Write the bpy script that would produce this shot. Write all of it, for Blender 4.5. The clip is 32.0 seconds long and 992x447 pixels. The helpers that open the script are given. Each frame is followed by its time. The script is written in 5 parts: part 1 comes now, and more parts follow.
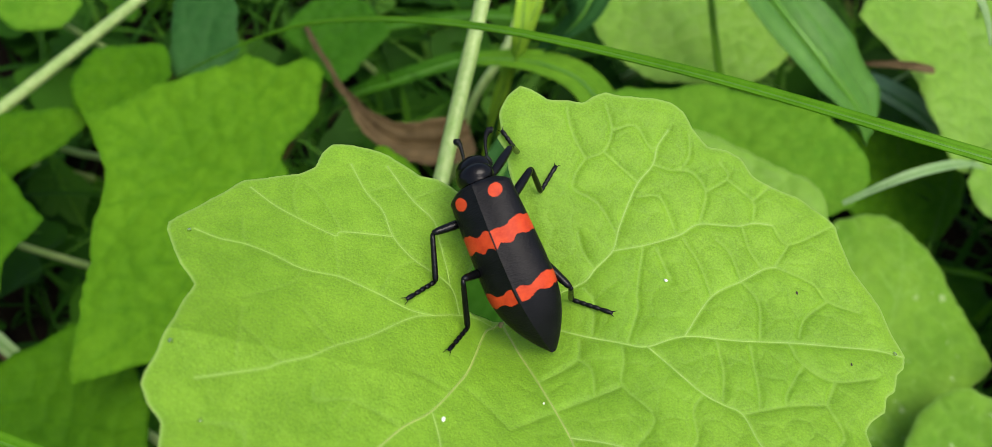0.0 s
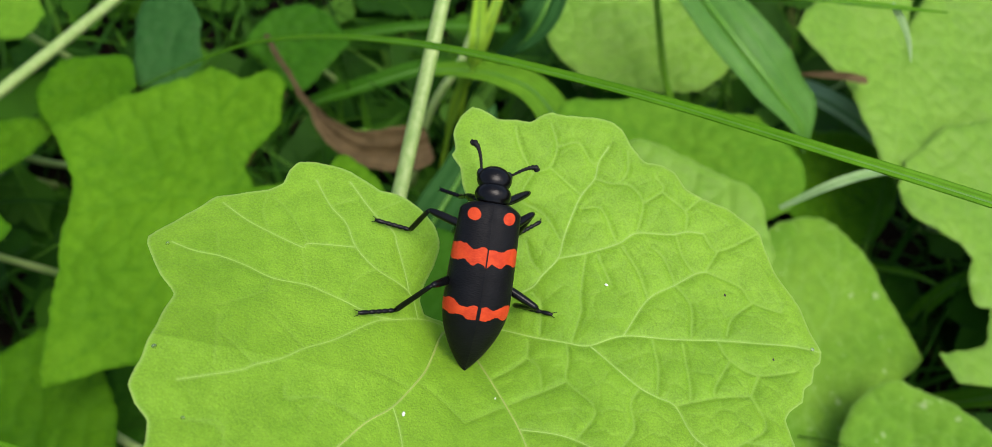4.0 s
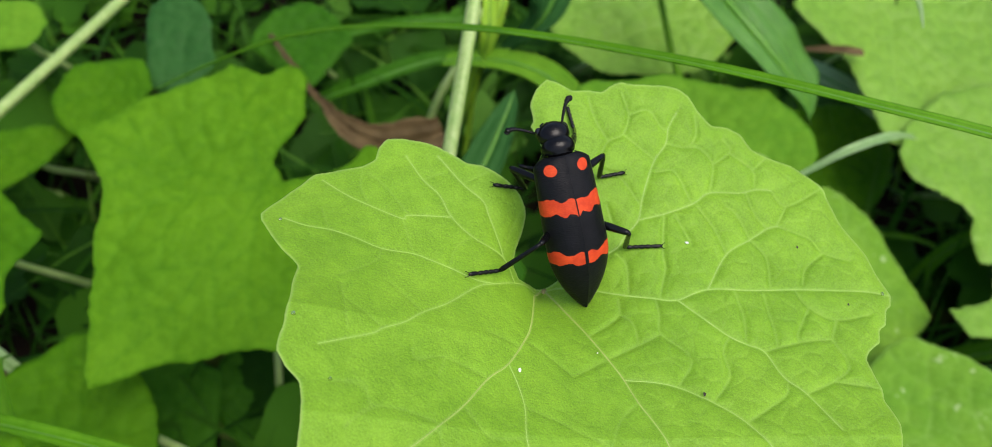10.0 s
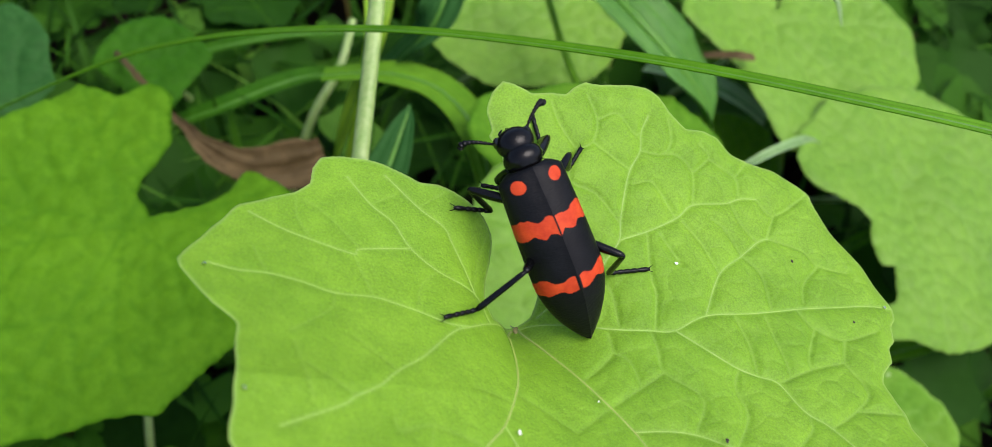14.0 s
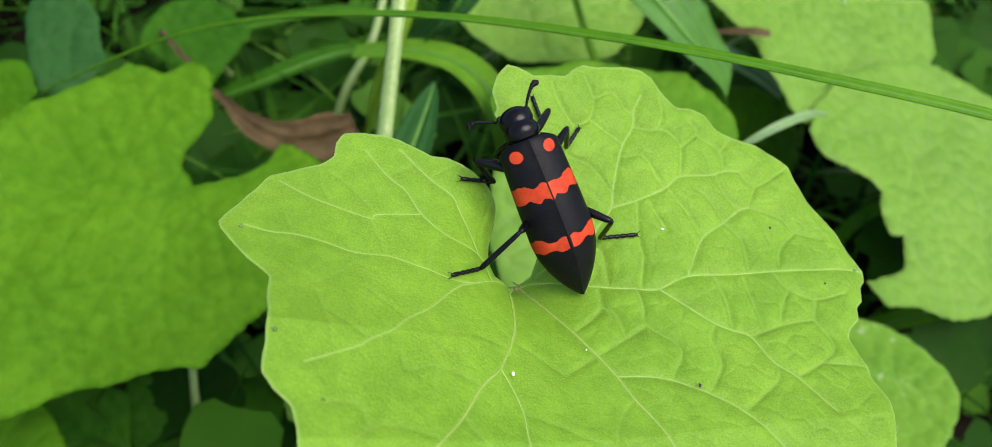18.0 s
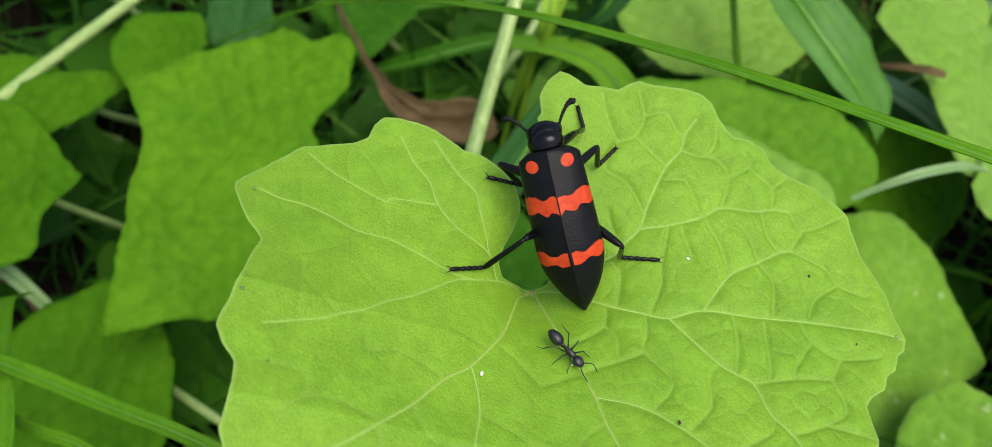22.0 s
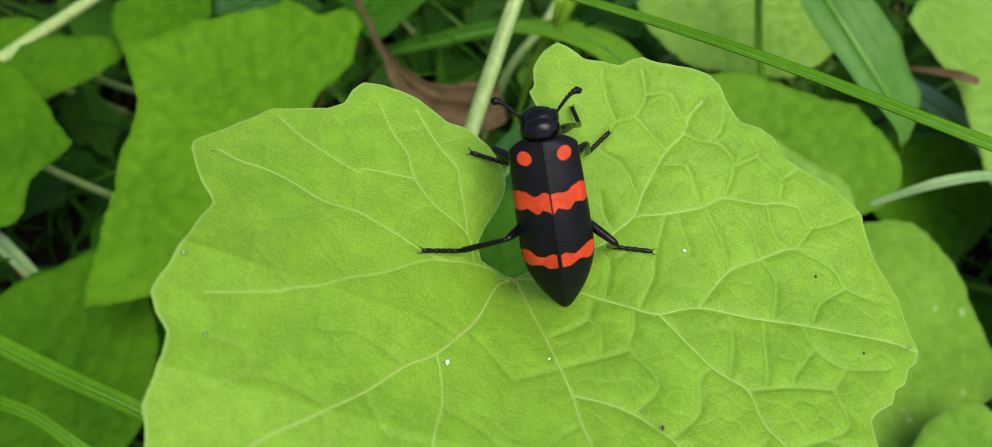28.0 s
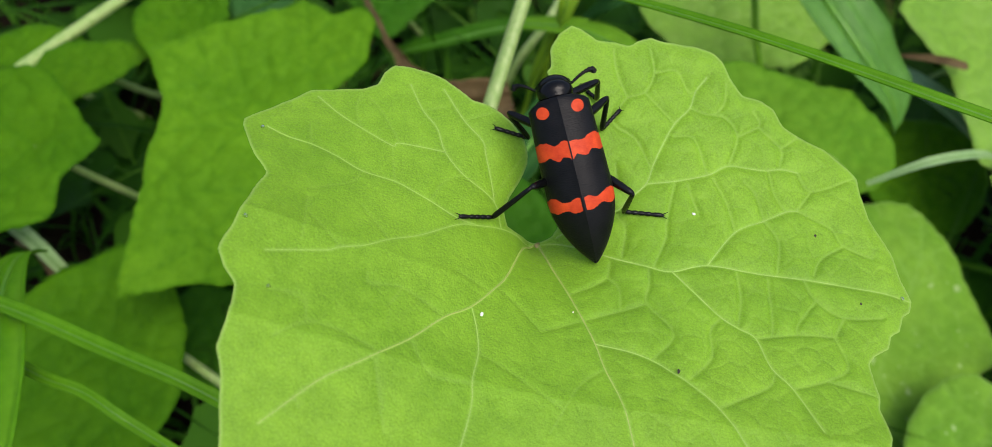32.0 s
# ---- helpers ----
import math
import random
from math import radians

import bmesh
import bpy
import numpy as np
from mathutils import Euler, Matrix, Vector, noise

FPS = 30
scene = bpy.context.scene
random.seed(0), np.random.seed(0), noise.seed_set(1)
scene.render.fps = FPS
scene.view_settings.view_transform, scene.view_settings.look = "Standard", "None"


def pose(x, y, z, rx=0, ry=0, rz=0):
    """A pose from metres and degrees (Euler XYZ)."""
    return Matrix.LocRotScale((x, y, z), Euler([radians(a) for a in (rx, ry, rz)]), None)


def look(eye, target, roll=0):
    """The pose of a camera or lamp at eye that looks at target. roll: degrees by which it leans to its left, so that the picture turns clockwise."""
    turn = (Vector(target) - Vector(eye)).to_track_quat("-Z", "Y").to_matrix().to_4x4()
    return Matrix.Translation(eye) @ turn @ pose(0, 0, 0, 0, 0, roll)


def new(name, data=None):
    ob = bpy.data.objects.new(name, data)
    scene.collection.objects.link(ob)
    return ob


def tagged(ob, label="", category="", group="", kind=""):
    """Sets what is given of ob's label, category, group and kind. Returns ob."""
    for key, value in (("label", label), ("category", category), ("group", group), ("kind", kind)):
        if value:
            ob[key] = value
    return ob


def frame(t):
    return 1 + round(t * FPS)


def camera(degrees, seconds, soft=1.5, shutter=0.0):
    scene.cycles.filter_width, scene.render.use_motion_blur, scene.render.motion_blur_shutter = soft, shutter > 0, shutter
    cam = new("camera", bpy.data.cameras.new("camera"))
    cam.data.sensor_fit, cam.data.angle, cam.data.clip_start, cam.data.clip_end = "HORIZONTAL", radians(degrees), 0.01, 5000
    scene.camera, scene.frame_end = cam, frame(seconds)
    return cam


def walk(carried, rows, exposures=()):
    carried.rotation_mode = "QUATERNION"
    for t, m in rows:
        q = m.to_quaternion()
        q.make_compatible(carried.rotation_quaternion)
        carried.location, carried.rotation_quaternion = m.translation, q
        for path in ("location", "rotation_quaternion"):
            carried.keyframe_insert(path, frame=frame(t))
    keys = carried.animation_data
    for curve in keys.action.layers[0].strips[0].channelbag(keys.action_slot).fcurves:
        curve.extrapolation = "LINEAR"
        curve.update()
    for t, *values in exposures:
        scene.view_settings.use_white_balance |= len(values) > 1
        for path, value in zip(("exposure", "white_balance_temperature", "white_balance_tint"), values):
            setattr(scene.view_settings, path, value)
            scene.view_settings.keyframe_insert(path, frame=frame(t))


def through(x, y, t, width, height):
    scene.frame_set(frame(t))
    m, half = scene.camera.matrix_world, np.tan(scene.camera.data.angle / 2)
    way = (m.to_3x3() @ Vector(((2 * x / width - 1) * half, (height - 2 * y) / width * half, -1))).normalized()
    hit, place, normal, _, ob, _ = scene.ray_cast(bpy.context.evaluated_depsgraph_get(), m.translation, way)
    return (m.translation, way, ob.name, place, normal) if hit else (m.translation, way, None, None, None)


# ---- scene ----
cam = camera(55.05, 32.0, soft=0.6)
cam.data.dof.use_dof = True
cam.data.dof.focus_distance = 0.117
cam.data.dof.aperture_fstop = 29.0
PATH = [
    (0, 0.00000, 0.00000, 0.27000, 35.09, 0.04, 0.04),
    (0.5, 0.00184, -0.00045, 0.26909, 35.34, 0.09, 0.36),
    (1, 0.00167, 0.00039, 0.27008, 35.50, 0.17, 0.01),
    (1.5, 0.00624, 0.00180, 0.26994, 35.33, -0.22, -0.14),
    (2, 0.00371, -0.00029, 0.27195, 35.47, -0.25, -0.71),
    (2.5, 0.00107, -0.00282, 0.27161, 35.27, -0.59, -1.22),
    (3, 0.00002, -0.00556, 0.27367, 35.10, -0.87, -1.22),
    (3.5, 0.00119, -0.00469, 0.27765, 35.03, -1.37, -1.42),
    (5.5, -0.00302, -0.00711, 0.28065, 35.18, -2.01, -2.11),
    (6, -0.00365, -0.01107, 0.28117, 34.97, -2.30, -1.94),
    (6.5, -0.00151, -0.01373, 0.28369, 34.70, -2.17, -1.89),
    (7, -0.00419, -0.01534, 0.28622, 34.63, -2.09, -1.70),
    (7.5, -0.00146, -0.01559, 0.28701, 34.69, -1.71, -2.08),
    (8, -0.00251, -0.01493, 0.28744, 34.85, -1.69, -1.75),
    (8.5, -0.00239, -0.01324, 0.28655, 34.77, -1.72, -1.53),
    (9, -0.00794, -0.01279, 0.28813, 34.81, -1.34, -1.43),
    (9.5, -0.01471, -0.00804, 0.28655, 34.96, -1.07, -2.06),
    (10, -0.01719, -0.01044, 0.28050, 35.24, -2.10, -5.48),
    (10.5, -0.01612, -0.01032, 0.27417, 36.02, -4.96, -8.84),
    (11, -0.01937, -0.00583, 0.27121, 36.60, -6.98, -11.09),
    (11.5, -0.02337, -0.00350, 0.26716, 37.17, -7.83, -12.37),
    (12, -0.02686, -0.00045, 0.26749, 37.55, -7.63, -12.94),
    (12.5, -0.02638, 0.00425, 0.26431, 37.69, -7.89, -13.22),
    (13, -0.02654, 0.00786, 0.26310, 37.73, -7.97, -13.60),
    (13.5, -0.02578, 0.00658, 0.26148, 37.64, -7.88, -13.79),
    (14, -0.02914, 0.00477, 0.26205, 37.33, -8.09, -13.59),
    (14.5, -0.02863, 0.00756, 0.26221, 36.77, -8.03, -13.54),
    (16.5, -0.02955, 0.00231, 0.27037, 35.54, -7.43, -12.68),
    (17, -0.02965, 0.00102, 0.27383, 35.32, -7.41, -12.40),
    (17.5, -0.02857, -0.00216, 0.27426, 35.64, -6.62, -12.15),
    (18, -0.02814, -0.00410, 0.27323, 35.38, -6.38, -12.04),
    (18.5, -0.02851, -0.00856, 0.27179, 35.63, -6.35, -11.69),
    (19, -0.02290, -0.00981, 0.27635, 35.14, -5.90, -9.89),
    (19.5, -0.02302, -0.00872, 0.27805, 35.12, -4.17, -6.38),
    (20, -0.01657, -0.00726, 0.27526, 35.21, -3.80, -3.75),
    (20.5, -0.01221, -0.00778, 0.27451, 34.82, -3.10, -1.46),
    (21, -0.00758, -0.00579, 0.27478, 34.31, -2.04, 0.03),
    (21.5, -0.00279, -0.00439, 0.27305, 34.16, -1.83, 1.27),
    (22, -0.00466, -0.00619, 0.27645, 34.05, -1.50, 2.35),
    (22.5, -0.00550, -0.00583, 0.27475, 33.99, -1.40, 3.01),
    (23, -0.00478, -0.00613, 0.27136, 34.06, -1.27, 3.66),
    (23.5, -0.00253, -0.00501, 0.27186, 33.96, -1.20, 4.04),
    (24, -0.00121, -0.00360, 0.26770, 34.10, -1.25, 4.31),
    (24.5, 0.00013, -0.00069, 0.26836, 34.00, -1.39, 4.61),
    (26.5, 0.00078, -0.00113, 0.26921, 33.95, -1.46, 4.77),
    (27, -0.00088, -0.00195, 0.27103, 34.10, -1.60, 5.07),
    (27.5, -0.00018, -0.00240, 0.26933, 33.77, -1.66, 5.18),
    (28, 0.00043, -0.00254, 0.26740, 33.91, -1.99, 5.44),
    (28.5, 0.00146, -0.00138, 0.26759, 33.39, -1.75, 5.11),
    (29, 0.00378, -0.00417, 0.26410, 33.34, -2.08, 5.58),
    (29.5, 0.00512, -0.00456, 0.26423, 33.48, -2.06, 5.77),
    (30, 0.00456, -0.00343, 0.26766, 33.05, -1.69, 5.23),
    (30.5, 0.00552, -0.00254, 0.26869, 33.62, -1.91, 5.33),
    (31, 0.00318, -0.00569, 0.26952, 33.43, -1.73, 5.20),
    (31.5, 0.00095, -0.01056, 0.27254, 33.50, -1.34, 5.39),
    (32, -0.00222, -0.01240, 0.27265, 34.37, -1.42, 4.46),
]
walk(cam, [(t, pose(*row)) for t, *row in PATH], [(0, 0.66, 6500, 10), (9.3, 0.68, 6500, 10), (11.5, 0.70, 6250, 13), (14, 0.71, 6250, 13), (17, 0.78, 6250, 13), (18.5, 0.78, 6250, 13), (20.5, 0.67, 6500, 10), (27, 0.64, 6500, 10), (30, 0.57, 6500, 10), (32, 0.57, 6500, 10)])

# ---- world and sun: a bright, hazy sky ----
SUN_UP, SUN_TURN = radians(66), radians(135)
world = bpy.data.worlds.new("sky")
scene.world = world
world.use_nodes = True
wn = world.node_tree
sky = wn.nodes.new("ShaderNodeTexSky")
sky.sky_type, sky.sun_disc = "NISHITA", False
sky.sun_elevation, sky.sun_rotation = SUN_UP, SUN_TURN
sky.air_density, sky.dust_density = 1.0, 4.0
wn.links.new(sky.outputs[0], wn.nodes["Background"].inputs[0])
wn.nodes["Background"].inputs[1].default_value = 0.15
sun_data = bpy.data.lights.new("sun", "SUN")
sun_data.energy, sun_data.angle, sun_data.color = 1.3, radians(40), (1.0, 0.95, 0.88)
sun = new("sun", sun_data)
sun_way = Vector((math.sin(SUN_TURN) * math.cos(SUN_UP), math.cos(SUN_TURN) * math.cos(SUN_UP), math.sin(SUN_UP)))
sun.matrix_world = look(sun_way * 3, (0, 0, 0))

MM = 0.001


# ---- materials ----
def graph(name):
    m = bpy.data.materials.new(name)
    m.use_nodes = True
    nt = m.node_tree
    nt.nodes.clear()
    out = nt.nodes.new("ShaderNodeOutputMaterial")
    return m, nt, out


def node(nt, kind, **values):
    n = nt.nodes.new(kind)
    for k, v in values.items():
        n.inputs[k].default_value = v
    return n


def noise_tex(nt, coord, scale, detail=3.0, rough=0.55):
    n = node(nt, "ShaderNodeTexNoise", Scale=scale, Detail=detail, Roughness=rough)
    nt.links.new(coord, n.inputs["Vector"])
    return n.outputs["Fac"]


def ramp(nt, fac, stops):
    r = nt.nodes.new("ShaderNodeValToRGB")
    while len(r.color_ramp.elements) < len(stops):
        r.color_ramp.elements.new(0.5)
    for e, (p, c) in zip(r.color_ramp.elements, stops):
        e.position, e.color = p, (*c, 1)
    nt.links.new(fac, r.inputs[0])
    return r.outputs[0]


def mix(nt, fac, a, b, how="MIX"):
    m = nt.nodes.new("ShaderNodeMix")
    m.data_type, m.blend_type = "RGBA", how
    for sock, v in ((m.inputs[0], fac), (m.inputs[6], a), (m.inputs[7], b)):
        if isinstance(v, (int, float)):
            sock.default_value = v
        elif isinstance(v, tuple):
            sock.default_value = (*v, 1)
        else:
            nt.links.new(v, sock)
    return m.outputs[2]


def calc(nt, how, a, b=0.0, c=0.0):
    m = nt.nodes.new("ShaderNodeMath")
    m.operation = how
    for sock, v in zip(m.inputs, (a, b, c)):
        if isinstance(v, (int, float)):
            sock.default_value = v
        else:
            nt.links.new(v, sock)
    return m.outputs[0]


def coords(nt):
    return nt.nodes.new("ShaderNodeTexCoord").outputs["Object"]


def bump(nt, height, strength, distance):
    b = node(nt, "ShaderNodeBump", Strength=strength, Distance=distance)
    nt.links.new(height, b.inputs["Height"])
    return b.outputs[0]


def leaf_material(name, dark, light, vein, rough=0.5, through=0.35, grain=1.0, spots=0.0, sheen=0.05, relief=0.0002):
    """A living leaf: two scales of green, veins coloured by the mesh's vein layer, some light through the blade."""
    m, nt, out = graph(name)
    co = coords(nt)
    rnd = nt.nodes.new("ShaderNodeObjectInfo").outputs["Random"]
    shift = nt.nodes.new("ShaderNodeVectorMath")
    shift.operation = "ADD"
    nt.links.new(co, shift.inputs[0])
    nt.links.new(rnd, shift.inputs[1])
    big = noise_tex(nt, shift.outputs[0], 55, 3)
    fine = ramp(nt, noise_tex(nt, shift.outputs[0], 4200, 3, 0.7), [(0.35, (0, 0, 0)), (0.68, (1, 1, 1))])
    col = ramp(nt, big, [(0.3, dark), (0.7, light)])
    col = mix(nt, calc(nt, "MULTIPLY", fine, 0.42 * grain / 3 + 0.2), col, tuple(c * 0.6 for c in dark))
    mid = ramp(nt, noise_tex(nt, shift.outputs[0], 330, 3, 0.6), [(0.42, (0, 0, 0)), (0.64, (1, 1, 1))])
    col = mix(nt, calc(nt, "MULTIPLY", mid, 0.22), col, tuple(c * 1.35 + 0.004 for c in light))
    at = nt.nodes.new("ShaderNodeAttribute")
    at.attribute_name = "vein"
    col = mix(nt, at.outputs["Fac"], col, vein)
    if spots:
        sp = noise_tex(nt, shift.outputs[0], 260, 2)
        sp = ramp(nt, sp, [(0.66, (0, 0, 0)), (0.72, (1, 1, 1))])
        col = mix(nt, calc(nt, "MULTIPLY", sp, spots), col, (0.5, 0.6, 0.32))
    b = node(nt, "ShaderNodeBsdfPrincipled", Roughness=rough)
    b.inputs["Specular IOR Level"].default_value = sheen
    nt.links.new(col, b.inputs["Base Color"])
    nrm = bump(nt, noise_tex(nt, co, 2600, 3, 0.65), min(1.0, 0.35 * grain), relief)
    nt.links.new(nrm, b.inputs["Normal"])
    tr = nt.nodes.new("ShaderNodeBsdfTranslucent")
    tcol = mix(nt, 1.0, col, (0.95, 1.0, 0.45), "MULTIPLY")
    nt.links.new(tcol, tr.inputs[0])
    sh = nt.nodes.new("ShaderNodeMixShader")
    sh.inputs[0].default_value = through
    nt.links.new(b.outputs[0], sh.inputs[1])
    nt.links.new(tr.outputs[0], sh.inputs[2])
    nt.links.new(sh.outputs[0], out.inputs[0])
    return m


def plain_material(name, a, b, scale, rough=0.5, metal=0.0, bump_scale=0.0, bump_depth=0.0001, spec=0.5, stretch=None, coat=0.0):
    """Two colours broken up by noise, with fine relief."""
    m, nt, out = graph(name)
    co = coords(nt)
    if stretch:
        mp = nt.nodes.new("ShaderNodeMapping")
        mp.inputs["Scale"].default_value = stretch
        nt.links.new(co, mp.inputs["Vector"])
        co = mp.outputs[0]
    col = ramp(nt, noise_tex(nt, co, scale, 4), [(0.3, a), (0.7, b)])
    p = node(nt, "ShaderNodeBsdfPrincipled", Roughness=rough, Metallic=metal)
    p.inputs["Specular IOR Level"].default_value = spec
    p.inputs["Coat Weight"].default_value = coat
    p.inputs["Coat Roughness"].default_value = 0.25
    nt.links.new(col, p.inputs["Base Color"])
    if bump_scale:
        nt.links.new(bump(nt, noise_tex(nt, co, bump_scale, 3), 0.6, bump_depth), p.inputs["Normal"])
    nt.links.new(p.outputs[0], out.inputs[0])
    return m


def water_material():
    m, nt, out = graph("water")
    p = node(nt, "ShaderNodeBsdfPrincipled", Roughness=0.02, IOR=1.33)
    p.inputs["Transmission Weight"].default_value = 1.0
    nt.links.new(p.outputs[0], out.inputs[0])
    return m


def fill_material():
    """Greens of the low growth, each piece with its own shade."""
    m, nt, out = graph("low_growth")
    co = coords(nt)
    isl = nt.nodes.new("ShaderNodeNewGeometry").outputs["Random Per Island"]
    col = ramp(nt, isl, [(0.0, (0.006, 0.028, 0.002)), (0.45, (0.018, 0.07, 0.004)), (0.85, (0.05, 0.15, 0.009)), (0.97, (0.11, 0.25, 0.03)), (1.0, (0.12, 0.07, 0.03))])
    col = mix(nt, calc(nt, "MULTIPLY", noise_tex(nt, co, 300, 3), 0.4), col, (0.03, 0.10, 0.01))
    p = node(nt, "ShaderNodeBsdfPrincipled", Roughness=0.45)
    p.inputs["Specular IOR Level"].default_value = 0.04
    nt.links.new(col, p.inputs["Base Color"])
    nt.links.new(bump(nt, noise_tex(nt, co, 1200, 2), 0.4, 0.0002), p.inputs["Normal"])
    tr = nt.nodes.new("ShaderNodeBsdfTranslucent")
    nt.links.new(col, tr.inputs[0])
    sh = nt.nodes.new("ShaderNodeMixShader")
    sh.inputs[0].default_value = 0.25
    nt.links.new(p.outputs[0], sh.inputs[1])
    nt.links.new(tr.outputs[0], sh.inputs[2])
    nt.links.new(sh.outputs[0], out.inputs[0])
    return m


def elytra_material():
    """Black leathery wing case with two orange spots' worth of bands: a round shoulder spot and two wavy cross bands."""
    m, nt, out = graph("wing_case")
    co = coords(nt)
    sep = nt.nodes.new("ShaderNodeSeparateXYZ")
    nt.links.new(co, sep.inputs[0])
    ax = calc(nt, "MULTIPLY", calc(nt, "ABSOLUTE", sep.outputs[0]), 1000.0)
    y = calc(nt, "MULTIPLY", sep.outputs[1], 1000.0)
    rough_edge = calc(nt, "MULTIPLY", calc(nt, "SUBTRACT", noise_tex(nt, co, 900, 2), 0.5), 0.7)
    y = calc(nt, "ADD", y, rough_edge)

    def band(centre, half, tilt, inner, front, rear):
        """A cross band with a scalloped front and rear edge; it leans towards the tip at the seam and ends short of it."""
        lie = calc(nt, "MULTIPLY_ADD", ax, tilt, calc(nt, "SUBTRACT", y, centre))
        f = calc(nt, "MULTIPLY", calc(nt, "SINE", calc(nt, "MULTIPLY_ADD", ax, front[0], front[1])), front[2])
        r = calc(nt, "MULTIPLY", calc(nt, "SINE", calc(nt, "MULTIPLY_ADD", ax, rear[0], rear[1])), rear[2])
        k = calc(nt, "MINIMUM", calc(nt, "SUBTRACT", calc(nt, "ADD", f, half), lie), calc(nt, "ADD", calc(nt, "ADD", r, half), lie))
        return calc(nt, "MINIMUM", k, calc(nt, "SUBTRACT", ax, inner))

    dx, dy = calc(nt, "SUBTRACT", ax, 2.2), calc(nt, "SUBTRACT", calc(nt, "MULTIPLY_ADD", rough_edge, -0.6, y), 8.85)
    spot = calc(nt, "SUBTRACT", 0.79, calc(nt, "SQRT", calc(nt, "ADD", calc(nt, "MULTIPLY", dx, dx), calc(nt, "MULTIPLY", dy, dy))))
    mask = calc(nt, "MAXIMUM", spot, band(3.65, 0.98, -0.14, 0.1, (2.3, 0.6, 0.26), (3.2, 2.2, 0.22)))
    mask = calc(nt, "MAXIMUM", mask, band(-3.3, 0.72, -0.17, 0.24, (2.2, 0.2, 0.24), (2.6, -1.2, 0.2)))
    mask = calc(nt, "MULTIPLY_ADD", mask, 12.0, 0.5)
    mask = calc(nt, "MINIMUM", calc(nt, "MAXIMUM", mask, 0.0), 1.0)
    black = ramp(nt, noise_tex(nt, co, 500, 3), [(0.3, (0.002, 0.002, 0.0025)), (0.7, (0.005, 0.005, 0.006))])
    orange = ramp(nt, noise_tex(nt, co, 700, 3), [(0.3, (0.37, 0.030, 0.009)), (0.7, (0.56, 0.062, 0.015))])
    col = mix(nt, mask, black, orange)
    p = node(nt, "ShaderNodeBsdfPrincipled", Roughness=0.46)
    p.inputs["Specular IOR Level"].default_value = 0.15
    nt.links.new(col, p.inputs["Base Color"])
    ribs = calc(nt, "MULTIPLY", calc(nt, "POWER", calc(nt, "ABSOLUTE", calc(nt, "COSINE", calc(nt, "MULTIPLY_ADD", ax, 2.3, 1.2))), 14.0), 0.12)
    creased = nt.nodes.new("ShaderNodeMapping")
    creased.inputs["Scale"].default_value = (0.55, 1.6, 1.0)
    nt.links.new(co, creased.inputs["Vector"])
    pits = node(nt, "ShaderNodeTexVoronoi", Scale=3400.0)
    nt.links.new(creased.outputs[0], pits.inputs["Vector"])
    leather = calc(nt, "MULTIPLY_ADD", noise_tex(nt, creased.outputs[0], 1700, 3, 0.6), 0.8, pits.outputs["Distance"])
    nt.links.new(bump(nt, calc(nt, "ADD", leather, ribs), 0.28, 0.0001), p.inputs["Normal"])
    nt.links.new(p.outputs[0], out.inputs[0])
    return m


LEAF = leaf_material("leaf_fresh", (0.194, 0.402, 0.021), (0.264, 0.49, 0.032), (0.38, 0.57, 0.15), 0.46, 0.3, 3.2, sheen=0.26, relief=0.00015)
# Older leaf green with the upper plants' shade mixed in; vein colour imitates shaded creases.
LEAF_BACK = leaf_material("leaf_back_shaded", (0.085, 0.235, 0.007), (0.13, 0.31, 0.010), (0.055, 0.18, 0.005), 0.5, 0.3, 2.0)
# Mature green, also darkened for overhead shade; its dark veins paint crease shade.
LEAF_LOW = leaf_material("leaf_mature_shaded", (0.052, 0.172, 0.004), (0.086, 0.228, 0.005), (0.034, 0.135, 0.003), 0.5, 0.3, 2.0)
LEAF_MID = leaf_material("leaf_soft_green", (0.10, 0.265, 0.014), (0.155, 0.34, 0.022), (0.08, 0.24, 0.012), 0.5, 0.3, 2.0)
LEAF_LANCE = leaf_material("lance_leaf", (0.07, 0.215, 0.024), (0.10, 0.265, 0.034), (0.14, 0.31, 0.06), 0.42, 0.25, 2.0, sheen=0.3)
LEAF_SPOT = leaf_material("leaf_speckled", (0.125, 0.30, 0.022), (0.19, 0.375, 0.035), (0.22, 0.41, 0.07), 0.45, 0.3, spots=0.45)
LEAF_BLUE = leaf_material("leaf_bluish", (0.018, 0.08, 0.014), (0.034, 0.115, 0.024), (0.04, 0.125, 0.028), 0.45, 0.2, sheen=0.05)
# Dark green for leaves deep in the weeds, their shade put into the colour.
LEAF_DEEP = leaf_material("leaf_deep_shaded", (0.028, 0.115, 0.005), (0.048, 0.16, 0.008), (0.03, 0.12, 0.006), 0.5, 0.25)
LEAF_BRIGHT = leaf_material("leaf_yellowish", (0.155, 0.335, 0.03), (0.205, 0.395, 0.04), (0.24, 0.43, 0.07), 0.45, 0.3, sheen=0.2)
LEAF_YELLOW = leaf_material("young_grass", (0.24, 0.45, 0.02), (0.32, 0.53, 0.03), (0.4, 0.58, 0.08), 0.45, 0.4, sheen=0.2)
LEAF_PALE = leaf_material("leaf_pale_underside", (0.26, 0.44, 0.17), (0.34, 0.5, 0.24), (0.38, 0.54, 0.28), 0.45, 0.3, sheen=0.2)
GRASS = leaf_material("grass_blade", (0.06, 0.205, 0.003), (0.10, 0.28, 0.006), (0.19, 0.40, 0.025), 0.45, 0.3, sheen=0.1)
PALE_GRASS = leaf_material("grass_pale", (0.22, 0.38, 0.14), (0.30, 0.45, 0.2), (0.36, 0.5, 0.24), 0.4, 0.25)
